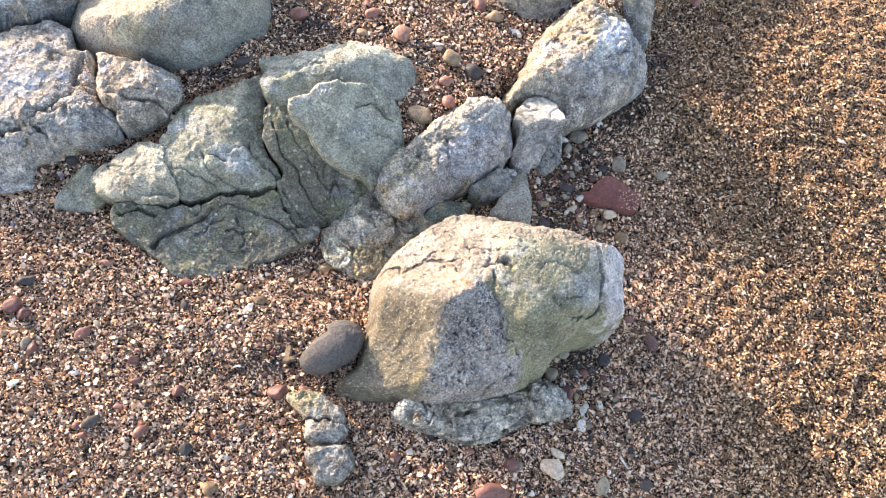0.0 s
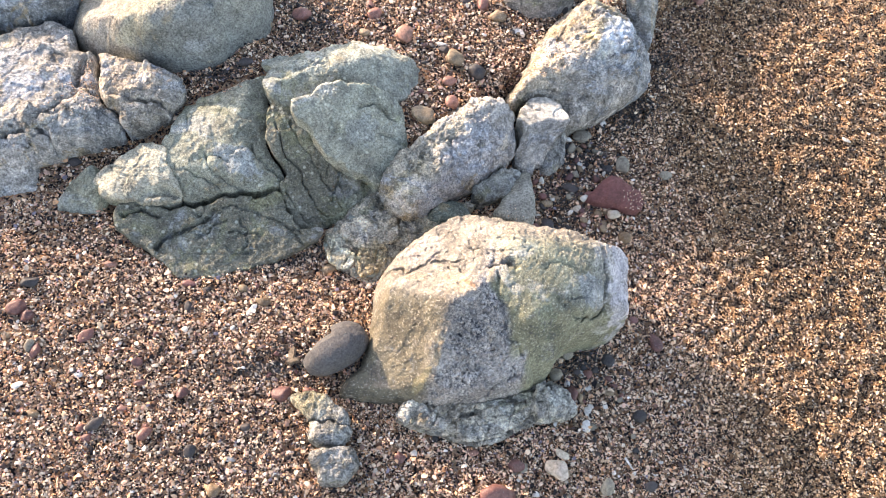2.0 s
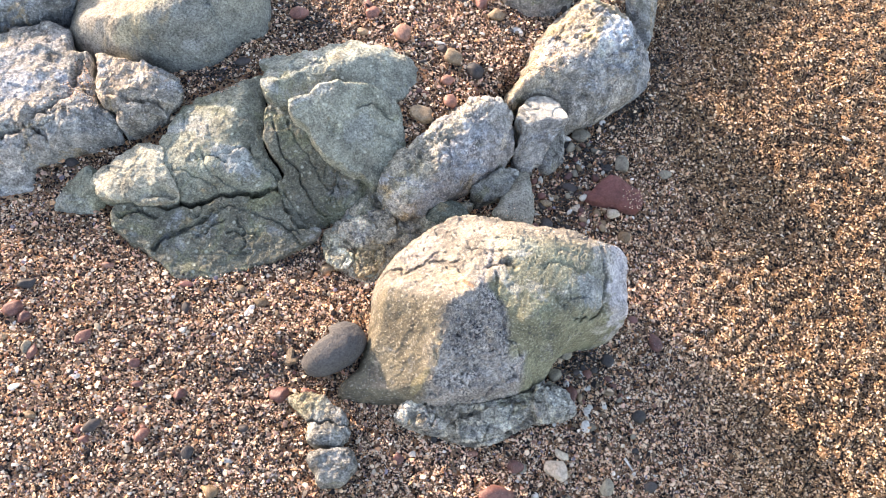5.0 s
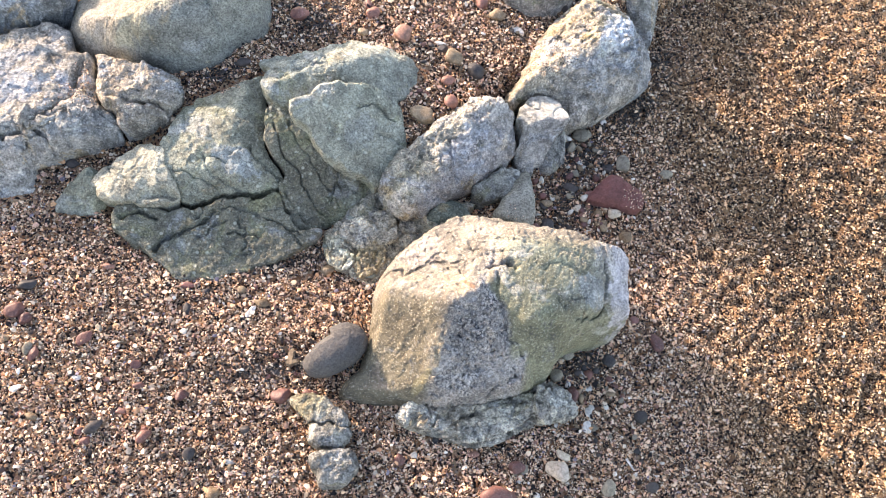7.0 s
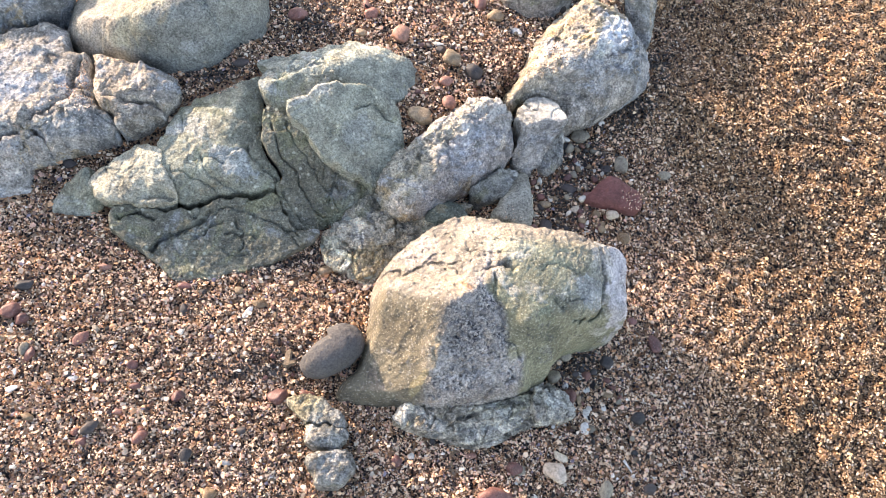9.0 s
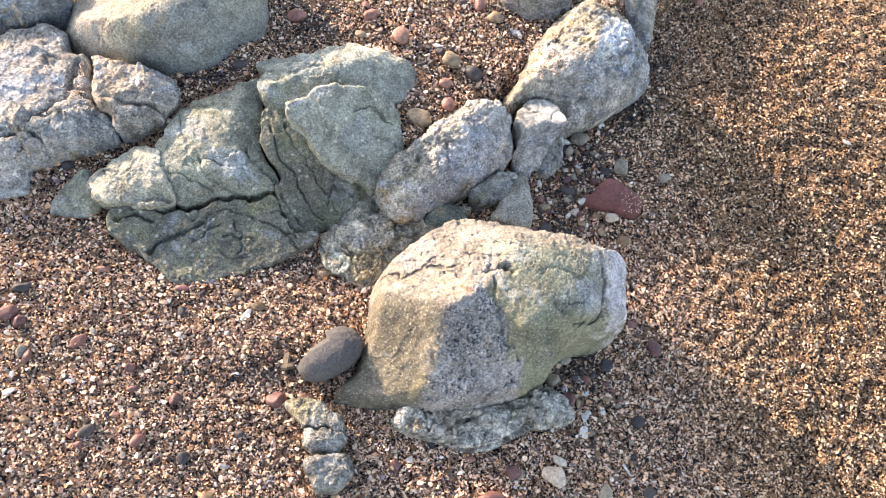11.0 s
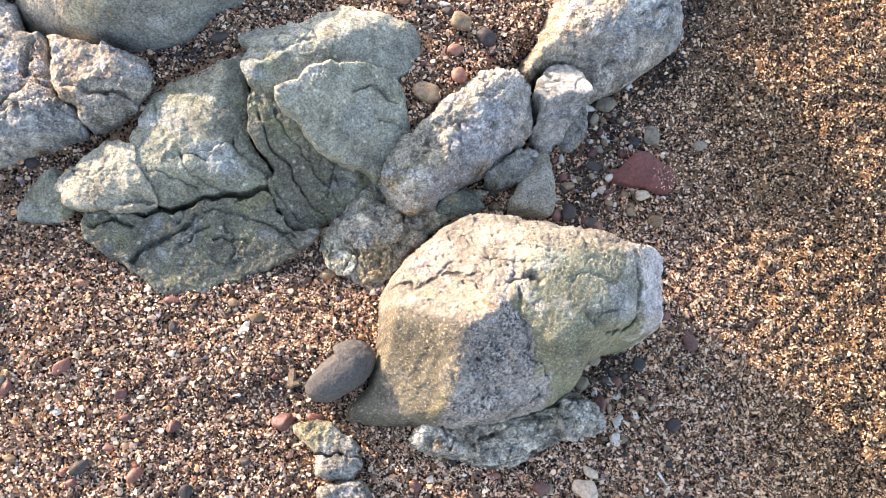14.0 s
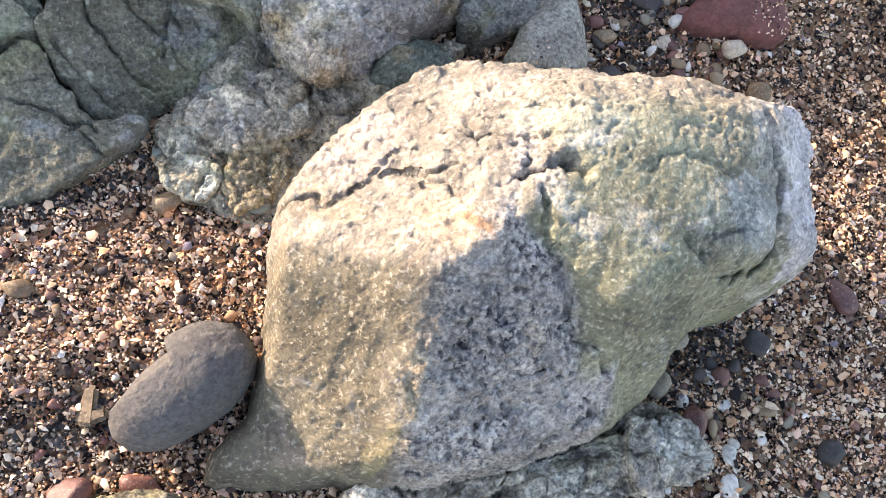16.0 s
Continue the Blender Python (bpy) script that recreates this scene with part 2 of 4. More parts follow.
P_HEAVY_SHADE = pebble_material("heavy_sand_and_shade", (0.045, 0.038, 0.036), (0.06, 0.05, 0.046), 0.5, 0.0)
P_GREY = pebble_material("grey_pebble_stone", (0.19, 0.165, 0.125), (0.31, 0.27, 0.205), 0.75)

P_PALE = pebble_material("pale_pebble_stone", (0.48, 0.38, 0.31), (0.58, 0.50, 0.38), 0.6, 0.3)
P_SET = pebble_material("pale_green_pebble_stone", (0.20, 0.23, 0.20), (0.30, 0.30, 0.24), 0.8)


# ---- ground ----
def ground_z(x, y):
    """Height of the sand without its grains: banked up behind the rocks, lumpy on the open beach."""
    z = -0.012 + 0.035 * smooth(0.55, 1.05, y) - 0.012 * smooth(0.45, 0.15, y)
    z = z + 0.009 * np.exp(-((x + 0.02) / 0.12) ** 2 - ((y - 0.455) / 0.05) ** 2)
    near = smooth(1.45, 0.95, np.hypot(x - 0.3, y - 0.75))
    behind = ((y - 0.69) * 0.41 - (x - 0.09) * 0.36) / 0.5456
    z = z + 0.068 * smooth(-0.01, 0.05, behind) * smooth(0.66, 0.80, y) * smooth(-0.50, -0.15, x) * near
    open_beach = smooth(0.45, 0.75, x + 0.12 * (y - 0.5))
    zero = np.zeros_like(x)
    lumps = fbm(x, y, zero, 0.055, 3, 5) * 0.0030 + fbm(x, y, zero, 0.024, 2, 9) * 0.0042
    soft = fbm(x, y, zero, 0.16, 2, 3) * 0.004
    mounds = fbm(x, y, zero, 0.030, 3, 15, 0.62) * 0.0075 - 0.006 * np.abs(grad_noise(x / 0.045, y / 0.030, zero, 16))
    far = smooth(0.95, 1.45, np.hypot(x - 0.3, y - 0.75)) * fbm(x, y, zero, 0.6, 2, 4) * 0.02
    return z + far + near * (soft + lumps * (0.40 + 0.9 * open_beach) + mounds * (0.12 + 1.0 * open_beach))


def mesh_object(name, verts, faces, mat, tint=None, flat=False):
    me = bpy.data.meshes.new(name)
    n, k = len(faces), faces.shape[1]
    me.vertices.add(len(verts))
    me.vertices.foreach_set("co", verts.astype(np.float32).ravel())
    me.loops.add(n * k)
    me.loops.foreach_set("vertex_index", faces.astype(np.int32).ravel())
    me.polygons.add(n)
    me.polygons.foreach_set("loop_start", np.arange(0, n * k, k, dtype=np.int32))
    me.polygons.foreach_set("use_smooth", np.full(n, not flat))
    me.update(calc_edges=True)
    if tint is not None:
        a = me.color_attributes.new("tint", "FLOAT_COLOR", "POINT")
        a.data.foreach_set("color", tint.astype(np.float32).ravel())
    me.materials.append(mat)
    return new(name, me)


def grid_faces(nx, ny, keep=None):
    i, j = np.meshgrid(np.arange(nx - 1), np.arange(ny - 1), indexing="ij")
    a = (i * ny + j).ravel()
    f = np.c_[a, a + ny, a + ny + 1, a + 1]
    return f if keep is None else f[keep[f].any(axis=1)]


def build_ground():
    def axis(lo, hi, step):
        core = np.arange(lo, hi, step)
        far = np.cumsum(step * 1.15 ** np.arange(1, 66))
        return np.concatenate([(lo - far)[::-1], core, hi + far])
    xs, ys = axis(-0.75, 1.35, 0.0045), axis(0.08, 1.45, 0.0045)
    x, y = (a.ravel() for a in np.meshgrid(xs, ys, indexing="ij"))
    z = ground_z(np.clip(x, -3.5, 4), np.clip(y, -3, 4.5))
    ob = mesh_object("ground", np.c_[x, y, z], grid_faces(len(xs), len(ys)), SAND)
    tagged(ob, "coarse orange and brown shelly beach sand", "sand", kind="structure")


build_ground()


# ---- rocks ----
def curve_through(points, closed, per=8):
    p = np.array(points, float)
    n = len(p)
    out = []
    for i in range(n if closed else n - 1):
        if closed:
            a, b, c, d = p[i - 1], p[i], p[(i + 1) % n], p[(i + 2) % n]
        else:
            a, b, c, d = p[max(i - 1, 0)], p[i], p[i + 1], p[min(i + 2, n - 1)]
        for k in range(per):
            t = k / per
            out.append(0.5 * (2 * b + (c - a) * t + (2 * a - 5 * b + 4 * c - d) * t * t + (3 * b - a - 3 * c + d) * t ** 3))
    if not closed:
        out.append(p[-1])
    return np.array(out)


def line_distance(x, y, pts):
    best = np.full(x.shape, 1e9)
    for (ax, ay), (bx, by) in zip(pts[:-1], pts[1:]):
        dx, dy = bx - ax, by - ay
        t = np.clip(((x - ax) * dx + (y - ay) * dy) / (dx * dx + dy * dy + 1e-12), 0, 1)
        best = np.minimum(best, np.hypot(x - ax - t * dx, y - ay - t * dy))
    return best


def inside(x, y, poly):
    r = np.zeros(x.shape, bool)
    for (ax, ay), (bx, by) in zip(poly, np.roll(poly, -1, axis=0)):
        if ay != by:
            r ^= ((ay > y) != (by > y)) & (x < (bx - ax) * (y - ay) / (by - ay) + ax)
    return r


OUTLINES, DUST = [], []
OUTLINES_BY_NAME = {}


def rock(name, label, outline, facets, mat, step=0.002, edge=0.03, power=2.2, blend=0.010, rough=0.006, rough_size=0.05, fine=0.002, fine_size=0.012, ridged=False,
         cracks=(), bumps=(), sink=0.03, jag=0.004, seed=1, lean=(0.0, 0.0), category="rock", dome=0.0, tint_noise=0.25, corner=0.0, parent=None, pit=0.0, pit_size=0.009, facets2=(), facets3=(), gain=0.5, dust=(), shape=None, veins=(), jag_seed=None, chip=0.0, chip_size=0.022, mosaic=None, grow=0.0, drop=0.0, patches=()):
    """A half-buried stone. Facets: (x, y, z, way it falls in degrees, slope in degrees, colour, (coarseness, pitting)); the surface follows the lowest of them, or the higher of two such bodies, and rounds off to its outline in plan.
    Cracks: (points, half width, depth, roundness). Bumps: (x, y, radius, height). Lean: how far the stone overhangs its foot.
    Chip: height of the broken facets. Mosaic: (size, depth) of stones set in it. Patches: (x, y, long, short, turn in degrees, colour, share) of stains.
    Grow widens the outline; drop lowers the finished stone and draws it out from the plan's origin to suit."""
    ring = curve_through(outline, True, 6)
    spread = 1 + drop / 1.1
    OUTLINES.append(ring * spread)
    OUTLINES_BY_NAME[name] = ring * spread
    lo, hi = ring.min(0) - 0.02, ring.max(0) + 0.02
    xs, ys = np.arange(lo[0], hi[0], step), np.arange(lo[1], hi[1], step)
    x, y = (a.ravel() for a in np.meshgrid(xs, ys, indexing="ij"))
    zero = np.zeros_like(x)
    wx = x + jag * fbm(x, y, zero, 0.03, 4, (jag_seed or seed) + 40)
    wy = y + jag * fbm(x, y, zero, 0.03, 4, (jag_seed or seed) + 50)
    closed = np.vstack([ring, ring[:1]])
    d = line_distance(wx, wy, closed) * np.where(inside(wx, wy, ring), 1, -1) + grow
    hue_warp = (fbm(x, y, zero, 0.013, 3, seed + 71), fbm(x, y, zero, 0.013, 3, seed + 81)) if veins else None
    warp = 0.012 * fbm(x, y, zero, 0.04, 3, seed + 60)

    def body(parts):
        planes = []
        if shape and parts is facets:
            planes.append(shape[0](wx, wy) + shape[1])
            parts = [(0, 0, 0, 0, 0, shape[2]), *parts]
        for fx, fy, fz, way, slope, *_ in parts[len(planes):]:
            a = radians(way)
            planes.append(fz - math.tan(radians(slope)) * ((wx - fx) * math.cos(a) + (wy - fy) * math.sin(a)))
        planes = np.array(planes)
        low = planes.min(0)
        high = low - blend * np.log(np.exp(-(planes - low) / blend).sum(0)) + blend * 0.4
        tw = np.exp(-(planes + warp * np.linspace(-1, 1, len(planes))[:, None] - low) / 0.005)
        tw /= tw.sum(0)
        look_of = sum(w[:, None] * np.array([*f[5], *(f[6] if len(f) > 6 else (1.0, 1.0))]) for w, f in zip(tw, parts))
        return high, look_of

    top, looks = body(facets)
    for more in filter(None, (facets2, facets3)):
        top2, looks2 = body(more)
        share = smooth(-0.004, 0.004, top2 - top)
        top, looks = np.maximum(top, top2), looks * (1 - share)[:, None] + looks2 * share[:, None]
    tint, coarse, holes = looks[:, :3], looks[:, 3], looks[:, 4]
    base = ground_z(x, y) - sink
    t = np.clip(d / edge, 0, 1)
    f = (1 - (1 - t) ** power) ** (1 / power)
    if corner:
        d = d - 0.0004 if parent else d
        top = top + dome * (1 - (1 - np.clip(d / 0.06, 0, 1)) ** 2)
        t = np.clip(d / corner, 0, 1)
        z = np.maximum(top - corner * 1.2 * (1 - np.sqrt(1 - (1 - t) ** 2)) + np.minimum(d, 0) * 9.0, base - 0.01)
        f = np.clip((d + 0.004) / 0.006, 0, 1)
    else:
        z = base + np.maximum(top - base + dome * smooth(0, 0.12, d), 0.004) * f + np.minimum(d, 0) * 2.0
    for bx, by, br, bh in bumps:
        z = z + bh * np.exp(-((wx - bx) ** 2 + (wy - by) ** 2) / br ** 2) * f
    for pts, width, depth, round_off in cracks:
        cd = line_distance(x + 0.006 * fbm(x, y, zero, 0.02, 3, seed + 70), y + 0.006 * fbm(x, y, zero, 0.02, 3, seed + 80), curve_through(pts, False, 4))
        vary = 0.65 + 0.6 * smooth(-0.5, 0.5, fbm(x, y, zero, 0.05, 2, seed + 90))
        z = z - depth * vary * np.exp(-(cd / width) ** 2) - round_off * np.exp(-cd / 0.007)
    wanderer = random.Random(seed)
    for vx, vy, reach, way, count, long, deep in veins:
        for _ in range(count):
            px, py, turn = vx + wanderer.gauss(0, reach), vy + wanderer.gauss(0, reach), radians(way + wanderer.gauss(0, 22))
            pts = [(px, py)]
            for _ in range(6):
                turn += wanderer.gauss(0, 0.35)
                px, py = px + long / 6 * math.cos(turn), py + long / 6 * math.sin(turn)
                pts.append((px, py))
            pts = np.array(pts)
            near = np.where((np.abs(x - pts[:, 0].mean()) < long) & (np.abs(y - pts[:, 1].mean()) < long))[0]
            if len(near):
                cd = line_distance(x[near] + 0.004 * hue_warp[0][near], y[near] + 0.004 * hue_warp[1][near], pts)
                side = wanderer.uniform(0, 0.12) * deep
                z[near] -= deep * wanderer.uniform(0.5, 1.1) * np.exp(-(cd / 0.0017) ** 2) + side * np.exp(-cd / 0.008)
    stone_tint = None
    if mosaic:
        cell, depth = mosaic
        mx, my = x + 0.22 * cell * fbm(x, y, zero, cell * 0.6, 3, seed + 201), y + 0.22 * cell * fbm(x, y, zero, cell * 0.6, 3, seed + 202)
        near1, near2, (_, _, ra, rb, rc) = shards(mx, my, cell, seed + 203)
        z = z + depth * (0.9 * (ra - 0.5) + 0.35 * (1 - near1) - 1.1 * np.exp(-((near2 - near1) / 0.13) ** 2)) * np.clip(f, 0, 1)
        stone_tint = np.c_[0.74 + 0.55 * rb + 0.10 * rc, 0.74 + 0.55 * rb, 0.76 + 0.55 * rb - 0.12 * rc]
    zg = z.reshape(len(xs), len(ys))
    gx, gy = np.gradient(zg, step)
    nv = np.c_[-gx.ravel(), -gy.ravel(), np.ones(len(x))]
    nv /= np.linalg.norm(nv, axis=1)[:, None]
    amount = rough * fbm(x, y, z, rough_size, 5, seed, gain, ridged) * (0.1 + 0.9 * coarse) + fine * fbm(x, y, z, fine_size, 3, seed + 20, 0.6) * coarse
    if pit:
        amount = amount - pit * np.clip((holes - 0.6) * 2.2, 0, 2) * smooth(0.15, 0.55, fbm(x, y, z, pit_size, 2, seed + 33)) * smooth(-0.3, 0.3, fbm(x, y, z, 0.05, 2, seed + 34))
    if chip:
        cx, cy = x + 0.004 * fbm(x, y, zero, 0.014, 3, seed + 211), y + 0.7 * z + 0.004 * fbm(x, y, zero, 0.014, 3, seed + 212)
        some = np.clip(coarse, 0, 1.3) ** 1.6 * (0.45 + 0.9 * smooth(-0.35, 0.35, fbm(x, y, z, 0.07, 2, seed + 213)))
        amount = amount + chip * some * (chipped(cx, cy, chip_size, seed + 214) + 0.5 * chipped(cx, cy, chip_size * 0.42, seed + 215))
    pos = np.c_[x, y, z] + nv * (amount * np.clip(f * 1.5, 0, 1))[:, None]
    if corner:
        inward = np.stack(np.gradient(d.reshape(len(xs), len(ys)), step)).reshape(2, -1).T
        pos[:, :2] += inward / np.maximum(np.linalg.norm(inward, axis=1), 1e-6)[:, None] * (np.clip(-d, 0, 0.012) * 1.9)[:, None]
    up = np.clip(pos[:, 2] - base - sink, 0, 1)
    pos[:, 0] += lean[0] * up
    pos[:, 1] += lean[1] * up
    hue = fbm(x, y, z, 0.05, 4, seed + 30)
    tint = tint * (0.80 + tint_noise * np.clip(hue, -1, 1))[:, None] * np.array([1.03, 1.0, 0.955])
    if stone_tint is not None:
        tint = tint * stone_tint
    for sx_, sy_, long, short, turn, stain, share in patches:
        c, s = math.cos(radians(turn)), math.sin(radians(turn))
        far = np.hypot(((x - sx_) * c + (y - sy_) * s) / long, ((y - sy_) * c - (x - sx_) * s) / short) + 0.45 * fbm(x, y, z, 0.02, 4, seed + 221, 0.65)
        w = share * smooth(1.08, 0.82, far)[:, None]
        tint = tint * (1 - w) + np.array(stain) * w
    if drop:
        pos[:, :2] *= spread
        pos[:, 2] -= drop
    for dx, dy, dr, dn in dust:
        near = np.where((np.hypot(x - dx, y - dy) < dr * (0.5 + 0.5 * smooth(-0.5, 0.5, fbm(x, y, zero, 0.03, 2, seed + 95)))) & (d > 0.002))[0]
        DUST.append(pos[np.random.default_rng(seed).choice(near, dn)])
    keep = d > -0.012
    faces = grid_faces(len(xs), len(ys), keep)
    used = np.unique(faces)
    remap = np.zeros(len(x), int)
    remap[used] = np.arange(len(used))
    centre = np.array([*(ring.mean(0) * spread), float(np.median(base)) + sink])
    ob = mesh_object(name, pos[used] - centre, remap[faces], mat, np.c_[tint, np.clip(holes / 1.5, 0, 1)][used])
    if parent is None:
        ob.location = centre
        return tagged(ob, label, category)
    ob.parent = parent
    ob.location = centre - np.array(parent.location)
    return tagged(ob, label)


def cluster(name, label, place, category="rock"):
    ob = new(name)
    ob.empty_display_size = 0.05
    ob.location = place
    return tagged(ob, label, category)


CREAM, YELLOW, ASH, OLIVE, CHALK = (0.312, 0.286, 0.248), (0.215, 0.190, 0.138), (0.42, 0.398, 0.385), (0.285, 0.285, 0.195), (0.74, 0.68, 0.68)
SAGE, SLATE, MOSS, PALE = (0.34, 0.355, 0.28), (0.36, 0.375, 0.325), (0.245, 0.248, 0.185), (0.50, 0.485, 0.395)

rock("boulder", "pale cream and green-grey boulder with rough pitted faces in sand", [(0.073, 0.529), (0.094, 0.560), (0.139, 0.603), (0.191, 0.627), (0.263, 0.619), (0.326, 0.600), (0.369, 0.587), (0.400, 0.574), (0.444, 0.570), (0.473, 0.541), (0.479, 0.506), (0.472, 0.466), (0.452, 0.446), (0.418, 0.437), (0.371, 0.420), (0.346, 0.384), (0.323, 0.360), (0.263, 0.339), (0.192, 0.325), (0.126, 0.329), (0.018, 0.342), (0.049, 0.392), (0.064, 0.459), (0.066, 0.514)],
     [(0.175, 0.548, 0.116, 134, 31, CREAM, (0.9, 0.6)), (0.260, 0.510, 0.166, -40, 10, CREAM, (0.6, 0.6)), (0.220, 0.400, 0.108, -80, 42, ASH, (1.1, 1.5)), (0.100, 0.420, 0.083, -142, 50, YELLOW, (0.30, 0.75)),
      (0.260, 0.610, 0.100, 88, 50, CREAM), (0.258, 0.440, 0.136, -5, 20, ASH, (1.1, 1.5)), (0.288, 0.385, 0.088, -12, 66, OLIVE, (0.5, 0.9))],
     BOULDER, 0.0013, edge=0.016, power=2.0, blend=0.004, rough=0.0042, rough_size=0.06, fine=0.0016, fine_size=0.010, pit=0.0032, pit_size=0.0058, gain=0.52, sink=0.02, seed=3, lean=(0.06, 0.0), chip=0.0017, chip_size=0.015,
     patches=[(0.438, 0.508, 0.060, 0.028, 95, (0.56, 0.53, 0.545), 0.8), (0.171, 0.476, 0.026, 0.016, -50, (0.42, 0.32, 0.235), 0.75), (0.184, 0.468, 0.012, 0.004, -45, (0.36, 0.20, 0.11), 0.8), (0.150, 0.385, 0.022, 0.006, 85, (0.34, 0.27, 0.17), 0.7), (0.134, 0.350, 0.016, 0.008, 50, (0.34, 0.28, 0.15), 0.6), (0.375, 0.480, 0.030, 0.020, -40, (0.36, 0.38, 0.38), 0.6),
              (0.130, 0.545, 0.035, 0.020, 50, (0.46, 0.385, 0.335), 0.6), (0.215, 0.575, 0.030, 0.018, 0, (0.44, 0.36, 0.30), 0.5), (0.100, 0.500, 0.030, 0.010, -20, (0.24, 0.195, 0.135), 0.6), (0.300, 0.435, 0.030, 0.016, -50, (0.22, 0.235, 0.155), 0.6), (0.245, 0.540, 0.040, 0.020, -30, (0.36, 0.36, 0.29), 0.6)],
     veins=[(0.13, 0.56, 0.03, 40, 10, 0.04, 0.003), (0.20, 0.56, 0.03, -20, 8, 0.04, 0.003), (0.33, 0.45, 0.03, 30, 9, 0.035, 0.004), (0.20, 0.36, 0.03, 10, 9, 0.04, 0.004), (0.34, 0.52, 0.03, 20, 5, 0.04, 0.002)],
     facets2=[(0.330, 0.470, 0.150, -50, 9, OLIVE, (0.36, 0.85)), (0.300, 0.520, 0.162, -20, 4, (0.37, 0.36, 0.26), (0.42, 0.8)), (0.340, 0.570, 0.140, 80, 35, CREAM, (0.9, 0.5)), (0.365, 0.428, 0.090, -66, 62, OLIVE, (0.42, 0.85)), (0.356, 0.494, 0.151, -38, 30, (0.30, 0.305, 0.255), (0.32, 0.85)), (0.396, 0.500, 0.147, -10, 37, CHALK, (1.2, 1.0)), (0.455, 0.500, 0.090, -5, 70, CHALK, (1.2, 1.0)),
              (0.260, 0.610, 0.100, 88, 50, CREAM), (0.256, 0.410, 0.112, -117, 51, OLIVE, (0.42, 0.85)), (0.210, 0.550, 0.118, 150, 45, CREAM)],
     facets3=[(0.060, 0.375, 0.023, -145, 14, YELLOW, (0.30, 0.60)), (0.115, 0.365, 0.032, 30, 45, YELLOW, (0.30, 0.60))],
     cracks=[([(0.073, 0.509), (0.092, 0.512), (0.103, 0.501), (0.119, 0.510), (0.132, 0.518), (0.142, 0.520), (0.162, 0.514), (0.184, 0.516)], 0.0014, 0.0055, 0.0026), ([(0.229, 0.487), (0.226, 0.465), (0.236, 0.444), (0.249, 0.418), (0.262, 0.404), (0.282, 0.390)], 0.002, 0.006, 0.001), ([(0.371, 0.438), (0.384, 0.450), (0.404, 0.460)], 0.0018, 0.007, 0.001), ([(0.244, 0.505), (0.228, 0.500), (0.213, 0.500)], 0.0022, 0.006, 0.001), ([(0.397, 0.551), (0.402, 0.521), (0.404, 0.492), (0.405, 0.466), (0.427, 0.455), (0.433, 0.445)], 0.003, 0.007, 0.001), ([(0.131, 0.341), (0.158, 0.336), (0.200, 0.329), (0.225, 0.339), (0.252, 0.349), (0.277, 0.364)], 0.003, 0.010, 0.002), ([(0.317, 0.456), (0.343, 0.444), (0.375, 0.443), (0.396, 0.455), (0.411, 0.465)], 0.0020, 0.007, 0.0), ([(0.160, 0.504), (0.173, 0.502), (0.184, 0.483), (0.192, 0.473)], 0.0020, 0.005, 0.0)],
     bumps=[(0.246, 0.505, 0.005, -0.018), (0.253, 0.499, 0.004, -0.010), (0.222, 0.468, 0.006, -0.006)])

outcrop = cluster("rock_outcrop", "cracked green-grey rock outcrop of rounded blocks with deep joints", (-0.12, 0.72, 0.0))
rock("core", "", [(-0.146, 0.871), (-0.077, 0.898), (-0.013, 0.921), (0.010, 0.937), (0.066, 0.924), (0.149, 0.887), (0.099, 0.847), (0.113, 0.764), (0.065, 0.688), (0.014, 0.637), (-0.025, 0.611), (-0.098, 0.571), (-0.149, 0.543), (-0.226, 0.526), (-0.293, 0.556), (-0.352, 0.604), (-0.387, 0.645), (-0.396, 0.678), (-0.346, 0.746), (-0.283, 0.781), (-0.264, 0.817), (-0.202, 0.852)], [(-0.05, 0.753, 0.026, -95, 14, MOSS), (-0.10, 0.63, 0.012, -90, 28, MOSS), (-0.26, 0.66, 0.018, -140, 22, MOSS), (0.00, 0.88, 0.045, 40, 15, MOSS)],
     GREEN, 0.0025, chip=0.004, edge=0.03, rough=0.008, rough_size=0.04, seed=11, parent=outcrop)


def outcrop_z(x, y):
    """The outcrop's broad swell: it climbs away from the sand and sags at both ends."""
    u, v = np.clip(x, -0.42, 0.17) + 0.12, np.clip(y, 0.52, 0.95) - 0.72
    return 0.103 + 0.046 * u + 0.546 * v - 1.365 * u * u + 2.037 * u * v - 2.178 * v * v - 1.028 * u ** 3 - 4.141 * u * u * v + 6.012 * u * v * v - 8.982 * v ** 3


block = dict(mat=GREEN, step=0.0013, corner=0.002, blend=0.004, rough=0.0042, rough_size=0.10, fine=0.0009, fine_size=0.012, jag=0.006, jag_seed=12, grow=0.0019, chip=0.0016, chip_size=0.026, parent=outcrop)
# Flanks that fall away from the sun have shade tinted in, darker than the tops.
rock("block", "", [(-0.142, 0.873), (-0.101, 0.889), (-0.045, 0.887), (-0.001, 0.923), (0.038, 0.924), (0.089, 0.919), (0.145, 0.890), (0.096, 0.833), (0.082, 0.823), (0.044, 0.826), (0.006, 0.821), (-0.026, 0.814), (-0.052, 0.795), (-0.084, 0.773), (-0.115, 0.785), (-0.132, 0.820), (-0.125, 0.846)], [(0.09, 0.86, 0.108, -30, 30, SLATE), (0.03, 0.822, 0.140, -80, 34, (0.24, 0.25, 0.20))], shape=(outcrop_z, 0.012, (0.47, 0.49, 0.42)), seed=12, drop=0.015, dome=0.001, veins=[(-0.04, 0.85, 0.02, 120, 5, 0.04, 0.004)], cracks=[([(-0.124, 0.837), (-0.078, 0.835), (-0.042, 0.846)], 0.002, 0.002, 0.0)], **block)
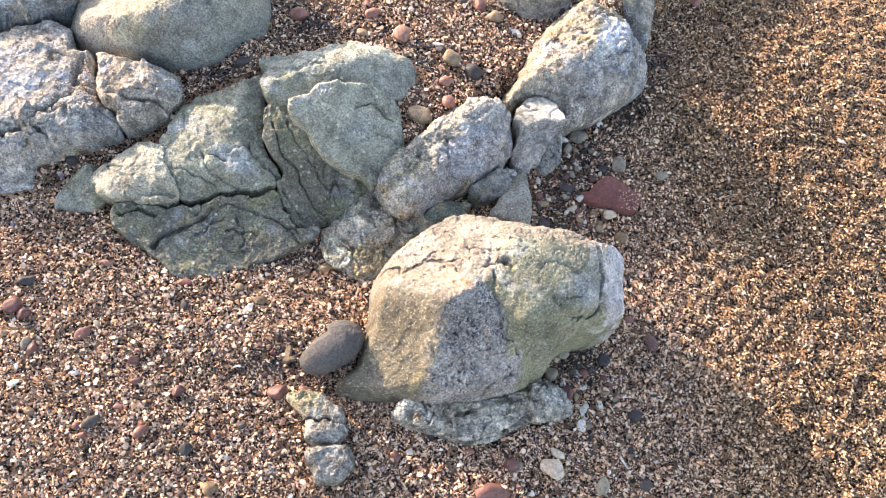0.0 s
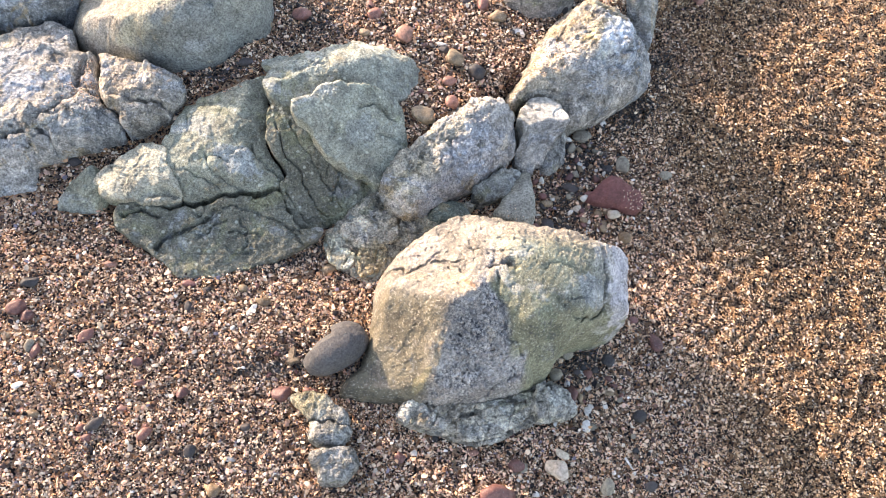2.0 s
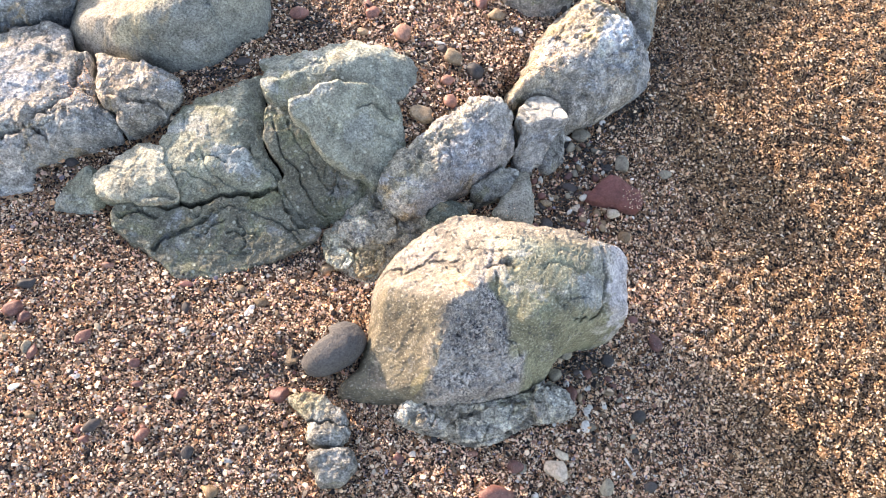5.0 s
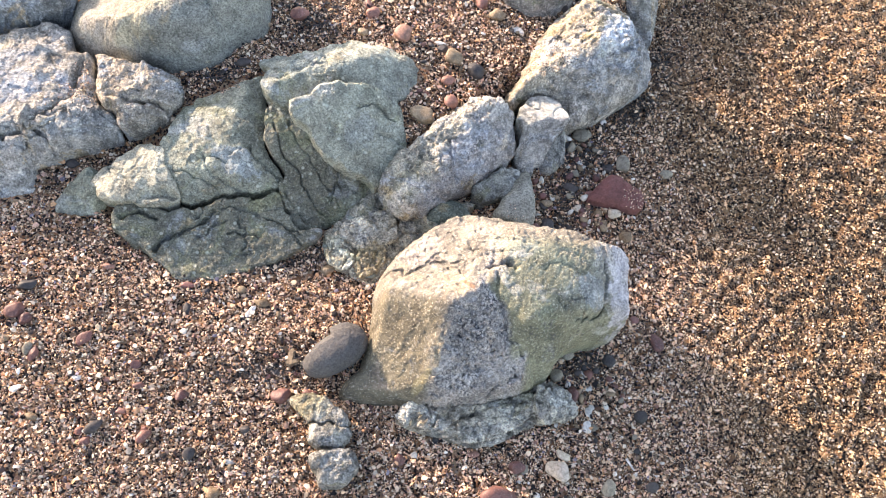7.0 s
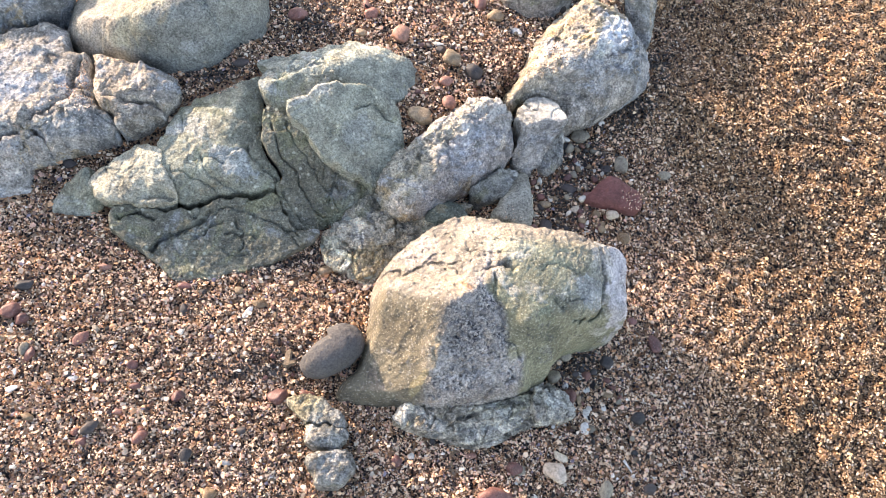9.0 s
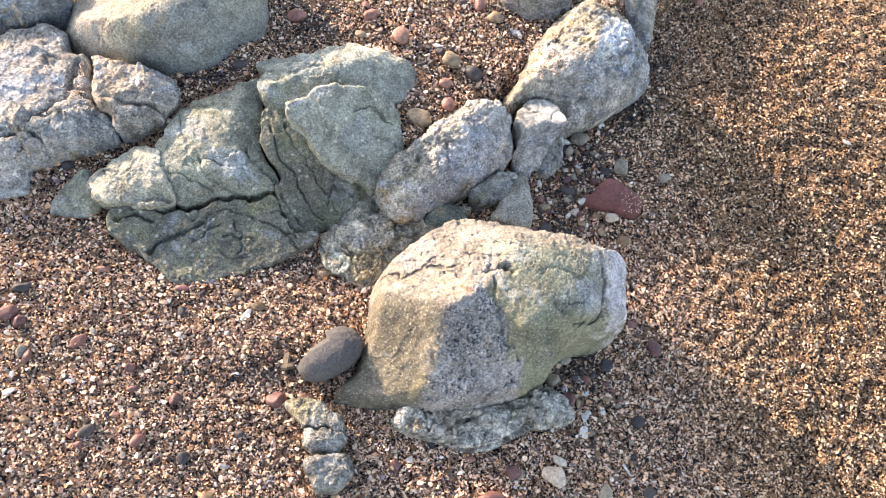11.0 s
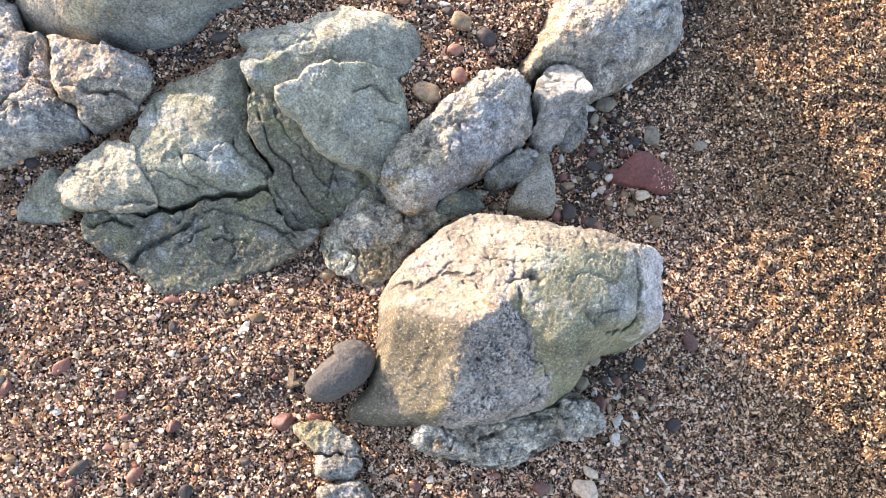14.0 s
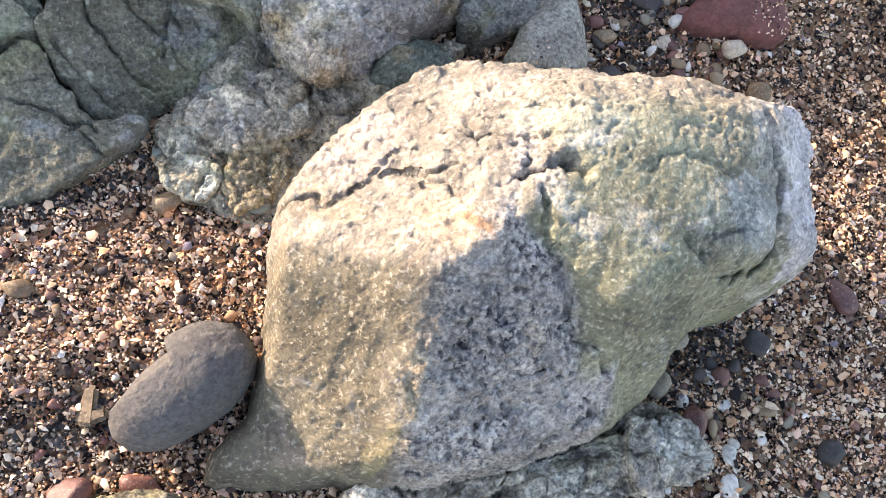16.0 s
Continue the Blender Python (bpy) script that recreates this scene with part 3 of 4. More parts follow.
rock("block", "", [(-0.080, 0.765), (-0.052, 0.787), (-0.017, 0.810), (0.034, 0.818), (0.082, 0.818), (0.099, 0.785), (0.109, 0.750), (0.097, 0.728), (0.076, 0.698), (0.058, 0.685), (0.033, 0.695), (0.005, 0.699), (-0.024, 0.710), (-0.043, 0.724), (-0.054, 0.737)], [(0.085, 0.78, 0.112, -12, 28, SAGE)], shape=(outcrop_z, 0.012, (0.42, 0.435, 0.365)), seed=13, drop=0.012, dome=0.003, patches=[(0.03, 0.75, 0.03, 0.02, 20, (0.36, 0.38, 0.36), 0.5)],
     cracks=[([(0.022, 0.779), (0.055, 0.789), (0.086, 0.778)], 0.0016, 0.006, 0.001), ([(0.061, 0.753), (0.095, 0.754)], 0.0016, 0.007, 0.001), ([(-0.022, 0.753), (-0.013, 0.741)], 0.0016, 0.003, 0.0)], **block)
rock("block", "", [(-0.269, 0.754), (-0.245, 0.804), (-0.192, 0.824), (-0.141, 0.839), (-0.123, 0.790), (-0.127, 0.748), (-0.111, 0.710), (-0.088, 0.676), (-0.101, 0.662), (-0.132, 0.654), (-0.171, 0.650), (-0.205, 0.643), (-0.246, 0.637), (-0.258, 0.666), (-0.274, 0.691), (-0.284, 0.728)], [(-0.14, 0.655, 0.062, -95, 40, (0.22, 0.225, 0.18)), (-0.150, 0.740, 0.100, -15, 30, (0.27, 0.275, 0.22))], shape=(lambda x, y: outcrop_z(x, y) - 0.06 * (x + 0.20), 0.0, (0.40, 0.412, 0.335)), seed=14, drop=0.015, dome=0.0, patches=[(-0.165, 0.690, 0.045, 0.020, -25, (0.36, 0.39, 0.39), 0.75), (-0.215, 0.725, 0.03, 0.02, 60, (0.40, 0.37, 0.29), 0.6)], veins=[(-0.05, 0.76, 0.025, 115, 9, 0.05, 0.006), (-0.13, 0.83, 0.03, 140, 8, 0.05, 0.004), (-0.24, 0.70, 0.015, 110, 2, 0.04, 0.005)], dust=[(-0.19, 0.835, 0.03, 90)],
     cracks=[([(-0.260, 0.679), (-0.218, 0.668), (-0.179, 0.647)], 0.0018, 0.007, 0.001), ([(-0.216, 0.700), (-0.196, 0.671), (-0.158, 0.653)], 0.0018, 0.005, 0.001), ([(-0.148, 0.714), (-0.125, 0.694), (-0.091, 0.674)], 0.0018, 0.007, 0.002), ([(-0.228, 0.693), (-0.173, 0.703), (-0.146, 0.715)], 0.0016, 0.003, 0.0)], **block)
rock("block", "", [(-0.326, 0.730), (-0.286, 0.722), (-0.270, 0.683), (-0.250, 0.647), (-0.264, 0.636), (-0.308, 0.633), (-0.346, 0.636), (-0.374, 0.647), (-0.386, 0.672), (-0.360, 0.695)], [(-0.30, 0.632, 0.048, -100, 45, SAGE), (-0.36, 0.67, 0.04, 185, 30, PALE)], shape=(lambda x, y: outcrop_z(x, y) - 0.2 * (x + 0.31), 0.002, PALE), seed=16, dome=0.003, veins=[(-0.25, 0.69, 0.015, 110, 4, 0.03, 0.004)], cracks=[([(-0.368, 0.688), (-0.333, 0.680), (-0.315, 0.705)], 0.002, 0.003, 0.0), ([(-0.311, 0.638), (-0.282, 0.646), (-0.252, 0.644)], 0.005, 0.012, 0.001)], **block)
# The two low blocks: the shade they lie in is put into their colour.
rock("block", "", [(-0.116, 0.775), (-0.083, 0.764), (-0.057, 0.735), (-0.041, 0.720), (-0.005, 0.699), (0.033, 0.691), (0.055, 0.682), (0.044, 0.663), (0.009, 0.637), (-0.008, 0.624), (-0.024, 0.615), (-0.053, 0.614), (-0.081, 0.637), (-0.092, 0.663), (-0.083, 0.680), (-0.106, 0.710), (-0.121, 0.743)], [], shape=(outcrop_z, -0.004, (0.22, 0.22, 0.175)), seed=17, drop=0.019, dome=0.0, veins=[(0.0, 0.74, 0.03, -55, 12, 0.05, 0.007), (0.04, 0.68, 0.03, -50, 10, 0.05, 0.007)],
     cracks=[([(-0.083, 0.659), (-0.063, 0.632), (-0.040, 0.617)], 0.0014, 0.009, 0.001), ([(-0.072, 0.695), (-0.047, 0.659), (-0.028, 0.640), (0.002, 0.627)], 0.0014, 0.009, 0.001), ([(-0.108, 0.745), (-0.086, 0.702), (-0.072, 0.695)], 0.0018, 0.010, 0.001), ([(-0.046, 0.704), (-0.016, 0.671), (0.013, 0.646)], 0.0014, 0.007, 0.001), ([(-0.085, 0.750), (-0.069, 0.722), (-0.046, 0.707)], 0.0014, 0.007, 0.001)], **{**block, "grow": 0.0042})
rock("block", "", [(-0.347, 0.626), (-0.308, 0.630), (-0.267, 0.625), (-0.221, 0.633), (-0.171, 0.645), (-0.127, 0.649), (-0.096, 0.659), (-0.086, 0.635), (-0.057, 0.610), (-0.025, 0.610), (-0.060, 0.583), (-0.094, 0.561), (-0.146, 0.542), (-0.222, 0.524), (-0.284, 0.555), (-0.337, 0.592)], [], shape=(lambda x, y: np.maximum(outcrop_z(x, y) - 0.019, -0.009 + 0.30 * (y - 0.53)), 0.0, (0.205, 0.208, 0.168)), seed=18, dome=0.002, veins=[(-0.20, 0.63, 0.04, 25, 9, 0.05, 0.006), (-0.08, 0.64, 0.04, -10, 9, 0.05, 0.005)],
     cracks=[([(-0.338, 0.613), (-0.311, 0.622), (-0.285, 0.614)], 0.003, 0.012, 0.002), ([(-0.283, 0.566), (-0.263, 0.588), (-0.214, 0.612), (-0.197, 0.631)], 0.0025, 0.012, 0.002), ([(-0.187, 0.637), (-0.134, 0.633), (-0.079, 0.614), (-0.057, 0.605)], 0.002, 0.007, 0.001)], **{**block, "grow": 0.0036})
rock("rock_spur", "low grey-green rock spur beside the outcrop", [(-0.450, 0.623), (-0.440, 0.666), (-0.399, 0.706), (-0.360, 0.661), (-0.372, 0.630), (-0.404, 0.617)], [(-0.40, 0.66, 0.02, -120, 18, SAGE)], GREEN, 0.002, edge=0.03, seed=15)
rock("round_boulder", "smooth rounded grey boulder with a tan streaked flank", [(-0.468, 0.923), (-0.409, 0.892), (-0.351, 0.875), (-0.295, 0.870), (-0.252, 0.869), (-0.211, 0.881), (-0.175, 0.917), (-0.138, 0.942), (-0.130, 0.969), (-0.138, 1.041), (-0.196, 1.135), (-0.314, 1.200), (-0.425, 1.165), (-0.481, 1.041), (-0.483, 0.966)],
     [(-0.33, 0.863, 0.120, -80, 46, (0.29, 0.312, 0.296)), (-0.18, 1.08, 0.270, -60, 8, (0.298, 0.321, 0.304)), (-0.342, 0.913, 0.147, 154, 31, (0.355, 0.334, 0.287)), (-0.15, 0.97, 0.15, -5, 45, (0.298, 0.317, 0.296))],
     SMOOTH, 0.0020, edge=0.035, power=2.0, blend=0.020, rough=0.004, rough_size=0.12, fine=0.0006, fine_size=0.01, seed=21, sink=0.04, chip=0.0012, chip_size=0.03, pit=0.0015, pit_size=0.006, cracks=[([(-0.232, 0.945), (-0.218, 0.925), (-0.204, 0.914), (-0.196, 0.908)], 0.0055, 0.012, 0.0)], patches=[(-0.33, 0.915, 0.05, 0.022, 35, (0.44, 0.41, 0.30), 0.7), (-0.41, 0.93, 0.04, 0.03, 60, (0.42, 0.37, 0.31), 0.7)])
rock("left_rock", "rough pale grey rock mass with crusted lower edge", [(-0.640, 0.918), (-0.579, 0.923), (-0.540, 0.936), (-0.511, 0.951), (-0.468, 0.938), (-0.449, 0.895), (-0.433, 0.889), (-0.416, 0.884), (-0.404, 0.827), (-0.389, 0.786), (-0.365, 0.776), (-0.352, 0.750), (-0.378, 0.734), (-0.429, 0.716), (-0.482, 0.692), (-0.480, 0.653), (-0.525, 0.625), (-0.590, 0.617), (-0.664, 0.769)],
     [(-0.50, 0.84, 0.092, -70, 11, (0.43, 0.455, 0.46)), (-0.45, 0.735, 0.070, -80, 48, (0.50, 0.49, 0.475)), (-0.43, 0.77, 0.080, 165, 7, (0.50, 0.465, 0.41)), (-0.55, 0.668, 0.066, -95, 45, (0.50, 0.54, 0.58))],
     CRUST, 0.0018, corner=0.018, chip=0.0042, chip_size=0.036, rough=0.006, rough_size=0.10, gain=0.52, fine=0.0012, pit=0.001, seed=31, cracks=[([(-0.528, 0.718), (-0.481, 0.734), (-0.452, 0.711), (-0.445, 0.670)], 0.004, 0.020, 0.004), ([(-0.521, 0.735), (-0.488, 0.750), (-0.456, 0.776), (-0.429, 0.806)], 0.003, 0.010, 0.005), ([(-0.43, 0.87), (-0.433, 0.823), (-0.405, 0.800)], 0.003, 0.014, 0.003)], veins=[(-0.45, 0.82, 0.05, 20, 6, 0.06, 0.006), (-0.46, 0.74, 0.04, 10, 7, 0.05, 0.006)], dust=[(-0.40, 0.83, 0.05, 350), (-0.44, 0.79, 0.05, 160)])
rock("back_rock", "dark grey rough rock behind the pale mass", [(-0.631, 0.931), (-0.578, 0.933), (-0.528, 0.949), (-0.474, 0.974), (-0.472, 1.029), (-0.554, 1.070), (-0.655, 1.027)], [(-0.55, 0.99, 0.105, -100, 24, (0.316, 0.336, 0.344))], CRUST, 0.002, corner=0.03, chip=0.006, chip_size=0.03, seed=36)
rock("wedge_rock", "tan-grey wedge-shaped rock split by a crack", [(-0.405, 0.868), (-0.379, 0.870), (-0.329, 0.861), (-0.284, 0.851), (-0.265, 0.833), (-0.265, 0.804), (-0.292, 0.770), (-0.332, 0.746), (-0.349, 0.752), (-0.362, 0.775), (-0.388, 0.791)],
     [(-0.33, 0.80, 0.098, 175, 6, (0.62, 0.53, 0.43)), (-0.31, 0.772, 0.078, -75, 42, (0.54, 0.50, 0.44)), (-0.29, 0.81, 0.092, 5, 30, (0.50, 0.46, 0.40))],
     CRUST, 0.0014, corner=0.014, chip=0.0026, chip_size=0.024, rough=0.005, gain=0.6, fine=0.0015, pit=0.002, seed=41, cracks=[([(-0.375, 0.795), (-0.33, 0.785), (-0.305, 0.79), (-0.275, 0.775)], 0.003, 0.012, 0.003)])
rock("long_rock", "elongated whitish rock with rough crusted surface", [(0.067, 0.688), (0.089, 0.735), (0.150, 0.792), (0.191, 0.837), (0.238, 0.858), (0.280, 0.840), (0.302, 0.802), (0.294, 0.761), (0.244, 0.722), (0.201, 0.693), (0.148, 0.653), (0.104, 0.642)],
     [(0.19, 0.76, 0.108, -50, 26, (0.66, 0.63, 0.59)), (0.17, 0.78, 0.108, 130, 38, (0.71, 0.65, 0.57)), (0.25, 0.82, 0.118, -20, 25, (0.68, 0.64, 0.58)), (0.12, 0.70, 0.068, -130, 20, (0.54, 0.51, 0.42)),
      (0.22, 0.72, 0.055, -55, 52, (0.57, 0.54, 0.53))],
     CRUST, 0.0014, corner=0.020, chip=0.0024, chip_size=0.018, patches=[(0.115, 0.690, 0.030, 0.018, 60, (0.50, 0.44, 0.30), 0.7), (0.20, 0.745, 0.05, 0.018, 40, (0.50, 0.50, 0.53), 0.6), (0.255, 0.83, 0.03, 0.02, 30, (0.74, 0.69, 0.60), 0.7)], veins=[(0.19, 0.75, 0.05, 45, 14, 0.05, 0.004), (0.14, 0.69, 0.03, 80, 6, 0.04, 0.004)], rough=0.005, rough_size=0.06, gain=0.62, fine=0.002, pit=0.003, seed=51)
rock("flat_topped_rock", "pale flat-topped rock split by a narrow crack", [(0.303, 0.836), (0.334, 0.868), (0.371, 0.859), (0.384, 0.840), (0.386, 0.821), (0.357, 0.775), (0.325, 0.754), (0.302, 0.768), (0.306, 0.797)],
     [(0.345, 0.84, 0.090, 165, 5, (0.66, 0.64, 0.58), (0.4, 0.3)), (0.34, 0.80, 0.072, -75, 60, (0.50, 0.49, 0.48))], CRUST, 0.0013, corner=0.002, blend=0.002, rough=0.003, fine=0.0012, jag=0.009, seed=56,
     cracks=[([(0.300, 0.856), (0.325, 0.846), (0.338, 0.838)], 0.0014, 0.006, 0.0)], veins=[(0.34, 0.83, 0.02, 120, 3, 0.03, 0.002)])
rock("low_rock", "low blue-grey rock at the foot of the flat-topped one", [(0.349, 0.773), (0.370, 0.816), (0.401, 0.837), (0.405, 0.789), (0.375, 0.761)], [(0.38, 0.79, 0.028, -60, 15, (0.42, 0.42, 0.41))], CONGLOMERATE, 0.0018, corner=0.012, seed=58)
rock("end_rock", "large knobbly whitish rock with blue-grey and yellow patches", [(0.284, 0.853), (0.306, 0.903), (0.327, 0.949), (0.351, 1.002), (0.400, 1.055), (0.439, 1.075), (0.488, 1.069), (0.528, 1.030), (0.570, 1.014), (0.578, 0.977), (0.544, 0.927), (0.484, 0.879), (0.404, 0.839), (0.379, 0.866), (0.329, 0.865)],
     [(0.45, 0.97, 0.162, 10, 14, (0.62, 0.64, 0.67)), (0.41, 0.95, 0.152, 165, 30, (0.54, 0.46, 0.35)), (0.45, 0.90, 0.112, -75, 44, (0.44, 0.42, 0.39)), (0.52, 0.98, 0.125, -10, 52, (0.38, 0.40, 0.42)),
      (0.35, 0.89, 0.120, -120, 18, (0.52, 0.46, 0.37)), (0.445, 1.005, 0.166, 60, 25, (0.46, 0.42, 0.30))],
     CRUST, 0.0016, corner=0.03, chip=0.0038, chip_size=0.022, patches=[(0.475, 0.985, 0.050, 0.030, 60, (0.62, 0.68, 0.74), 0.8), (0.425, 0.965, 0.020, 0.012, 30, (0.52, 0.38, 0.17), 0.8), (0.445, 0.930, 0.03, 0.014, 60, (0.30, 0.34, 0.30), 0.6), (0.395, 0.975, 0.03, 0.02, 50, (0.36, 0.34, 0.30), 0.6), (0.36, 0.915, 0.04, 0.03, 45, (0.58, 0.52, 0.42), 0.6)], rough=0.008, rough_size=0.08, gain=0.52, fine=0.0016, pit=0.004, seed=61, dust=[(0.34, 0.93, 0.06, 420)], veins=[(0.42, 0.96, 0.05, 60, 8, 0.05, 0.004)])
rock("end_rock_spur", "grey spur behind the knobbly rock", [(0.509, 1.211), (0.520, 1.144), (0.565, 1.067), (0.599, 1.066), (0.612, 1.172), (0.598, 1.255)], [(0.56, 1.12, 0.09, -30, 30, (0.36, 0.36, 0.33))], CRUST, 0.003, edge=0.03, seed=66)
rock("far_rock", "small grey rock at the back of the sand bank", [(0.276, 1.093), (0.313, 1.053), (0.361, 1.046), (0.395, 1.064), (0.423, 1.099), (0.410, 1.155), (0.319, 1.141)], [(0.35, 1.08, 0.14, -80, 25, (0.36, 0.35, 0.33))], CRUST, 0.003, edge=0.03, seed=71)
patch = cluster("conglomerate_patch", "low crumbly conglomerate patch with greenish stones set in it", (0.08, 0.61, 0.0))
rock("matrix", "", [(-0.021, 0.607), (0.017, 0.656), (0.068, 0.700), (0.148, 0.668), (0.202, 0.687), (0.237, 0.679), (0.161, 0.630), (0.087, 0.556), (0.066, 0.528), (0.023, 0.546), (-0.006, 0.569)],
     [(0.05, 0.63, 0.005, -110, 8, (0.55, 0.535, 0.45)), (0.06, 0.55, 0.000, -90, 15, (0.70, 0.63, 0.44)), (0.16, 0.67, 0.022, 60, 5, (0.55, 0.535, 0.46))],
     CONGLOMERATE, 0.0013, corner=0.006, rough=0.004, rough_size=0.024, fine=0.002, mosaic=(0.020, 0.0022), chip=0.001, seed=76, sink=0.012, parent=patch, dust=[(0.05, 0.56, 0.04, 160), (0.10, 0.63, 0.06, 100)],
     veins=[(0.06, 0.62, 0.04, 70, 10, 0.04, 0.006), (0.12, 0.66, 0.03, 10, 8, 0.04, 0.006)])
chunk = dict(mat=CONGLOMERATE, step=0.0011, corner=0.004, blend=0.003, rough=0.003, rough_size=0.022, fine=0.0018, fine_size=0.008, jag=0.007, sink=0.012, mosaic=(0.019, 0.0018), grow=0.002, parent=patch)
rock("chunk", "", [(0.010, 0.624), (0.046, 0.648), (0.068, 0.618), (0.058, 0.592), (0.030, 0.592)], [(0.04, 0.62, 0.011, -110, 8, (0.58, 0.57, 0.50))], seed=301, veins=[(0.04, 0.62, 0.015, 60, 5, 0.03, 0.006)], **chunk)
rock("chunk", "", [(0.054, 0.644), (0.090, 0.656), (0.100, 0.612), (0.074, 0.602)], [(0.08, 0.63, 0.014, -80, 8, (0.57, 0.58, 0.52))], seed=302, veins=[(0.08, 0.63, 0.012, 100, 4, 0.03, 0.006)], **chunk)
rock("chunk", "", [(0.036, 0.586), (0.052, 0.598), (0.082, 0.600), (0.074, 0.556), (0.046, 0.546), (0.036, 0.560)], [(0.06, 0.575, 0.004, -70, 8, (0.64, 0.57, 0.40))], seed=303, veins=[(0.06, 0.575, 0.014, 100, 5, 0.03, 0.005)], **chunk)
rock("chunk", "", [(-0.014, 0.608), (0.008, 0.614), (0.014, 0.593), (-0.008, 0.586)], [(0.0, 0.60, 0.003, -120, 8, (0.80, 0.82, 0.70))], seed=304, **chunk)
rock("chunk", "", [(-0.015, 0.580), (0.008, 0.588), (0.032, 0.576), (0.025, 0.553), (0.0, 0.558)], [(0.01, 0.57, 0.006, -100, 10, (0.70, 0.73, 0.64))], seed=305, veins=[(0.01, 0.57, 0.01, 20, 3, 0.03, 0.005)], **chunk)
rock("chunk", "", [(0.104, 0.655), (0.130, 0.668), (0.150, 0.640), (0.120, 0.618)], [(0.13, 0.645, 0.015, -60, 8, (0.57, 0.57, 0.51))], seed=306, veins=[(0.125, 0.645, 0.01, 20, 3, 0.03, 0.006)], **chunk)
rock("slab_stone", "smooth pale grey-green slab stone standing in pebbles", [(0.268, 0.667), (0.311, 0.743), (0.329, 0.747), (0.339, 0.701), (0.335, 0.650), (0.282, 0.651)], [(0.31, 0.70, 0.035, -40, 25, (0.46, 0.465, 0.42)), (0.30, 0.70, 0.036, 150, 40, (0.42, 0.41, 0.34))], SMOOTH, 0.0016, corner=0.010, rough=0.003, fine=0.0008, seed=81, dust=[(0.30, 0.66, 0.03, 15)])
rock("green_stone", "small smooth green-grey stone wedged between rocks", [(0.151, 0.651), (0.172, 0.680), (0.214, 0.677), (0.227, 0.655), (0.182, 0.643)], [(0.19, 0.66, 0.02, -90, 15, (0.22, 0.26, 0.22))], SMOOTH, 0.0018, corner=0.012, rough=0.003, seed=84)
rock("broken_stone", "broken grey stone at the foot of the long rock", [(0.231, 0.703), (0.272, 0.742), (0.309, 0.745), (0.305, 0.716), (0.253, 0.685), (0.230, 0.689)], [(0.27, 0.72, 0.032, -60, 25, (0.416, 0.429, 0.403))], CONGLOMERATE, 0.0016, corner=0.008, rough=0.007, rough_size=0.03, seed=86)
ledge = cluster("rock_ledge", "low crumbly grey rock ledge along the foot of the boulder", (0.25, 0.32, 0.0))
crumbly = dict(mat=CONGLOMERATE, step=0.0013, corner=0.004, mosaic=(0.026, 0.0022), chip=0.0014, chip_size=0.016, rough=0.004, rough_size=0.028, fine=0.0026, sink=0.012, parent=ledge, veins=[(0.18, 0.315, 0.03, 15, 8, 0.05, 0.005), (0.27, 0.32, 0.04, 25, 14, 0.05, 0.006), (0.36, 0.34, 0.02, 40, 6, 0.03, 0.005)])
rock("core", "", [(0.110, 0.304), (0.126, 0.335), (0.201, 0.345), (0.264, 0.357), (0.329, 0.374), (0.383, 0.358), (0.390, 0.322), (0.320, 0.304), (0.244, 0.272), (0.200, 0.277), (0.161, 0.287)], [(0.22, 0.32, -0.002, -80, 10, (0.56, 0.55, 0.50))], seed=91, **crumbly)
rock("block", "", [(0.110, 0.304), (0.123, 0.333), (0.201, 0.340), (0.232, 0.332), (0.200, 0.308), (0.170, 0.289)], [(0.16, 0.315, 0.010, -90, 12, (0.72, 0.71, 0.65))], seed=92, **crumbly)
rock("block", "", [(0.200, 0.301), (0.234, 0.331), (0.286, 0.349), (0.323, 0.353), (0.318, 0.319), (0.255, 0.281), (0.211, 0.276)], [(0.25, 0.32, 0.009, -75, 14, (0.66, 0.66, 0.60))], seed=93, cracks=[([(0.21, 0.31), (0.26, 0.335), (0.31, 0.34)], 0.003, 0.010, 0.002)], **crumbly)
rock("block", "", [(0.326, 0.362), (0.370, 0.362), (0.386, 0.346), (0.388, 0.322), (0.327, 0.309)], [(0.36, 0.34, 0.012, -50, 16, (0.72, 0.73, 0.68))], seed=94, **crumbly)
rock("split_stone", "small cracked blue-grey and tan stone poking from the sand", [(-0.054, 0.334), (-0.021, 0.340), (0.014, 0.332), (0.033, 0.307), (0.042, 0.282), (0.027, 0.262), (-0.017, 0.264), (-0.023, 0.297)], [(0.0, 0.30, 0.026, -20, 12, (0.40, 0.41, 0.40)), (-0.03, 0.33, 0.02, 120, 15, (0.42, 0.38, 0.26))], CONGLOMERATE, 0.0013, corner=0.012, rough=0.005, rough_size=0.03, seed=96, cracks=[([(-0.02, 0.295), (0.01, 0.292), (0.035, 0.288)], 0.002, 0.010, 0.002)])
rock("split_stone", "small pitted grey stone poking from the sand", [(-0.014, 0.251), (0.031, 0.262), (0.049, 0.255), (0.057, 0.233), (0.034, 0.206), (0.001, 0.207), (-0.010, 0.227)], [(0.02, 0.235, 0.022, -30, 10, (0.42, 0.42, 0.40))], CONGLOMERATE, 0.0013, corner=0.012, rough=0.005, rough_size=0.03, seed=99)
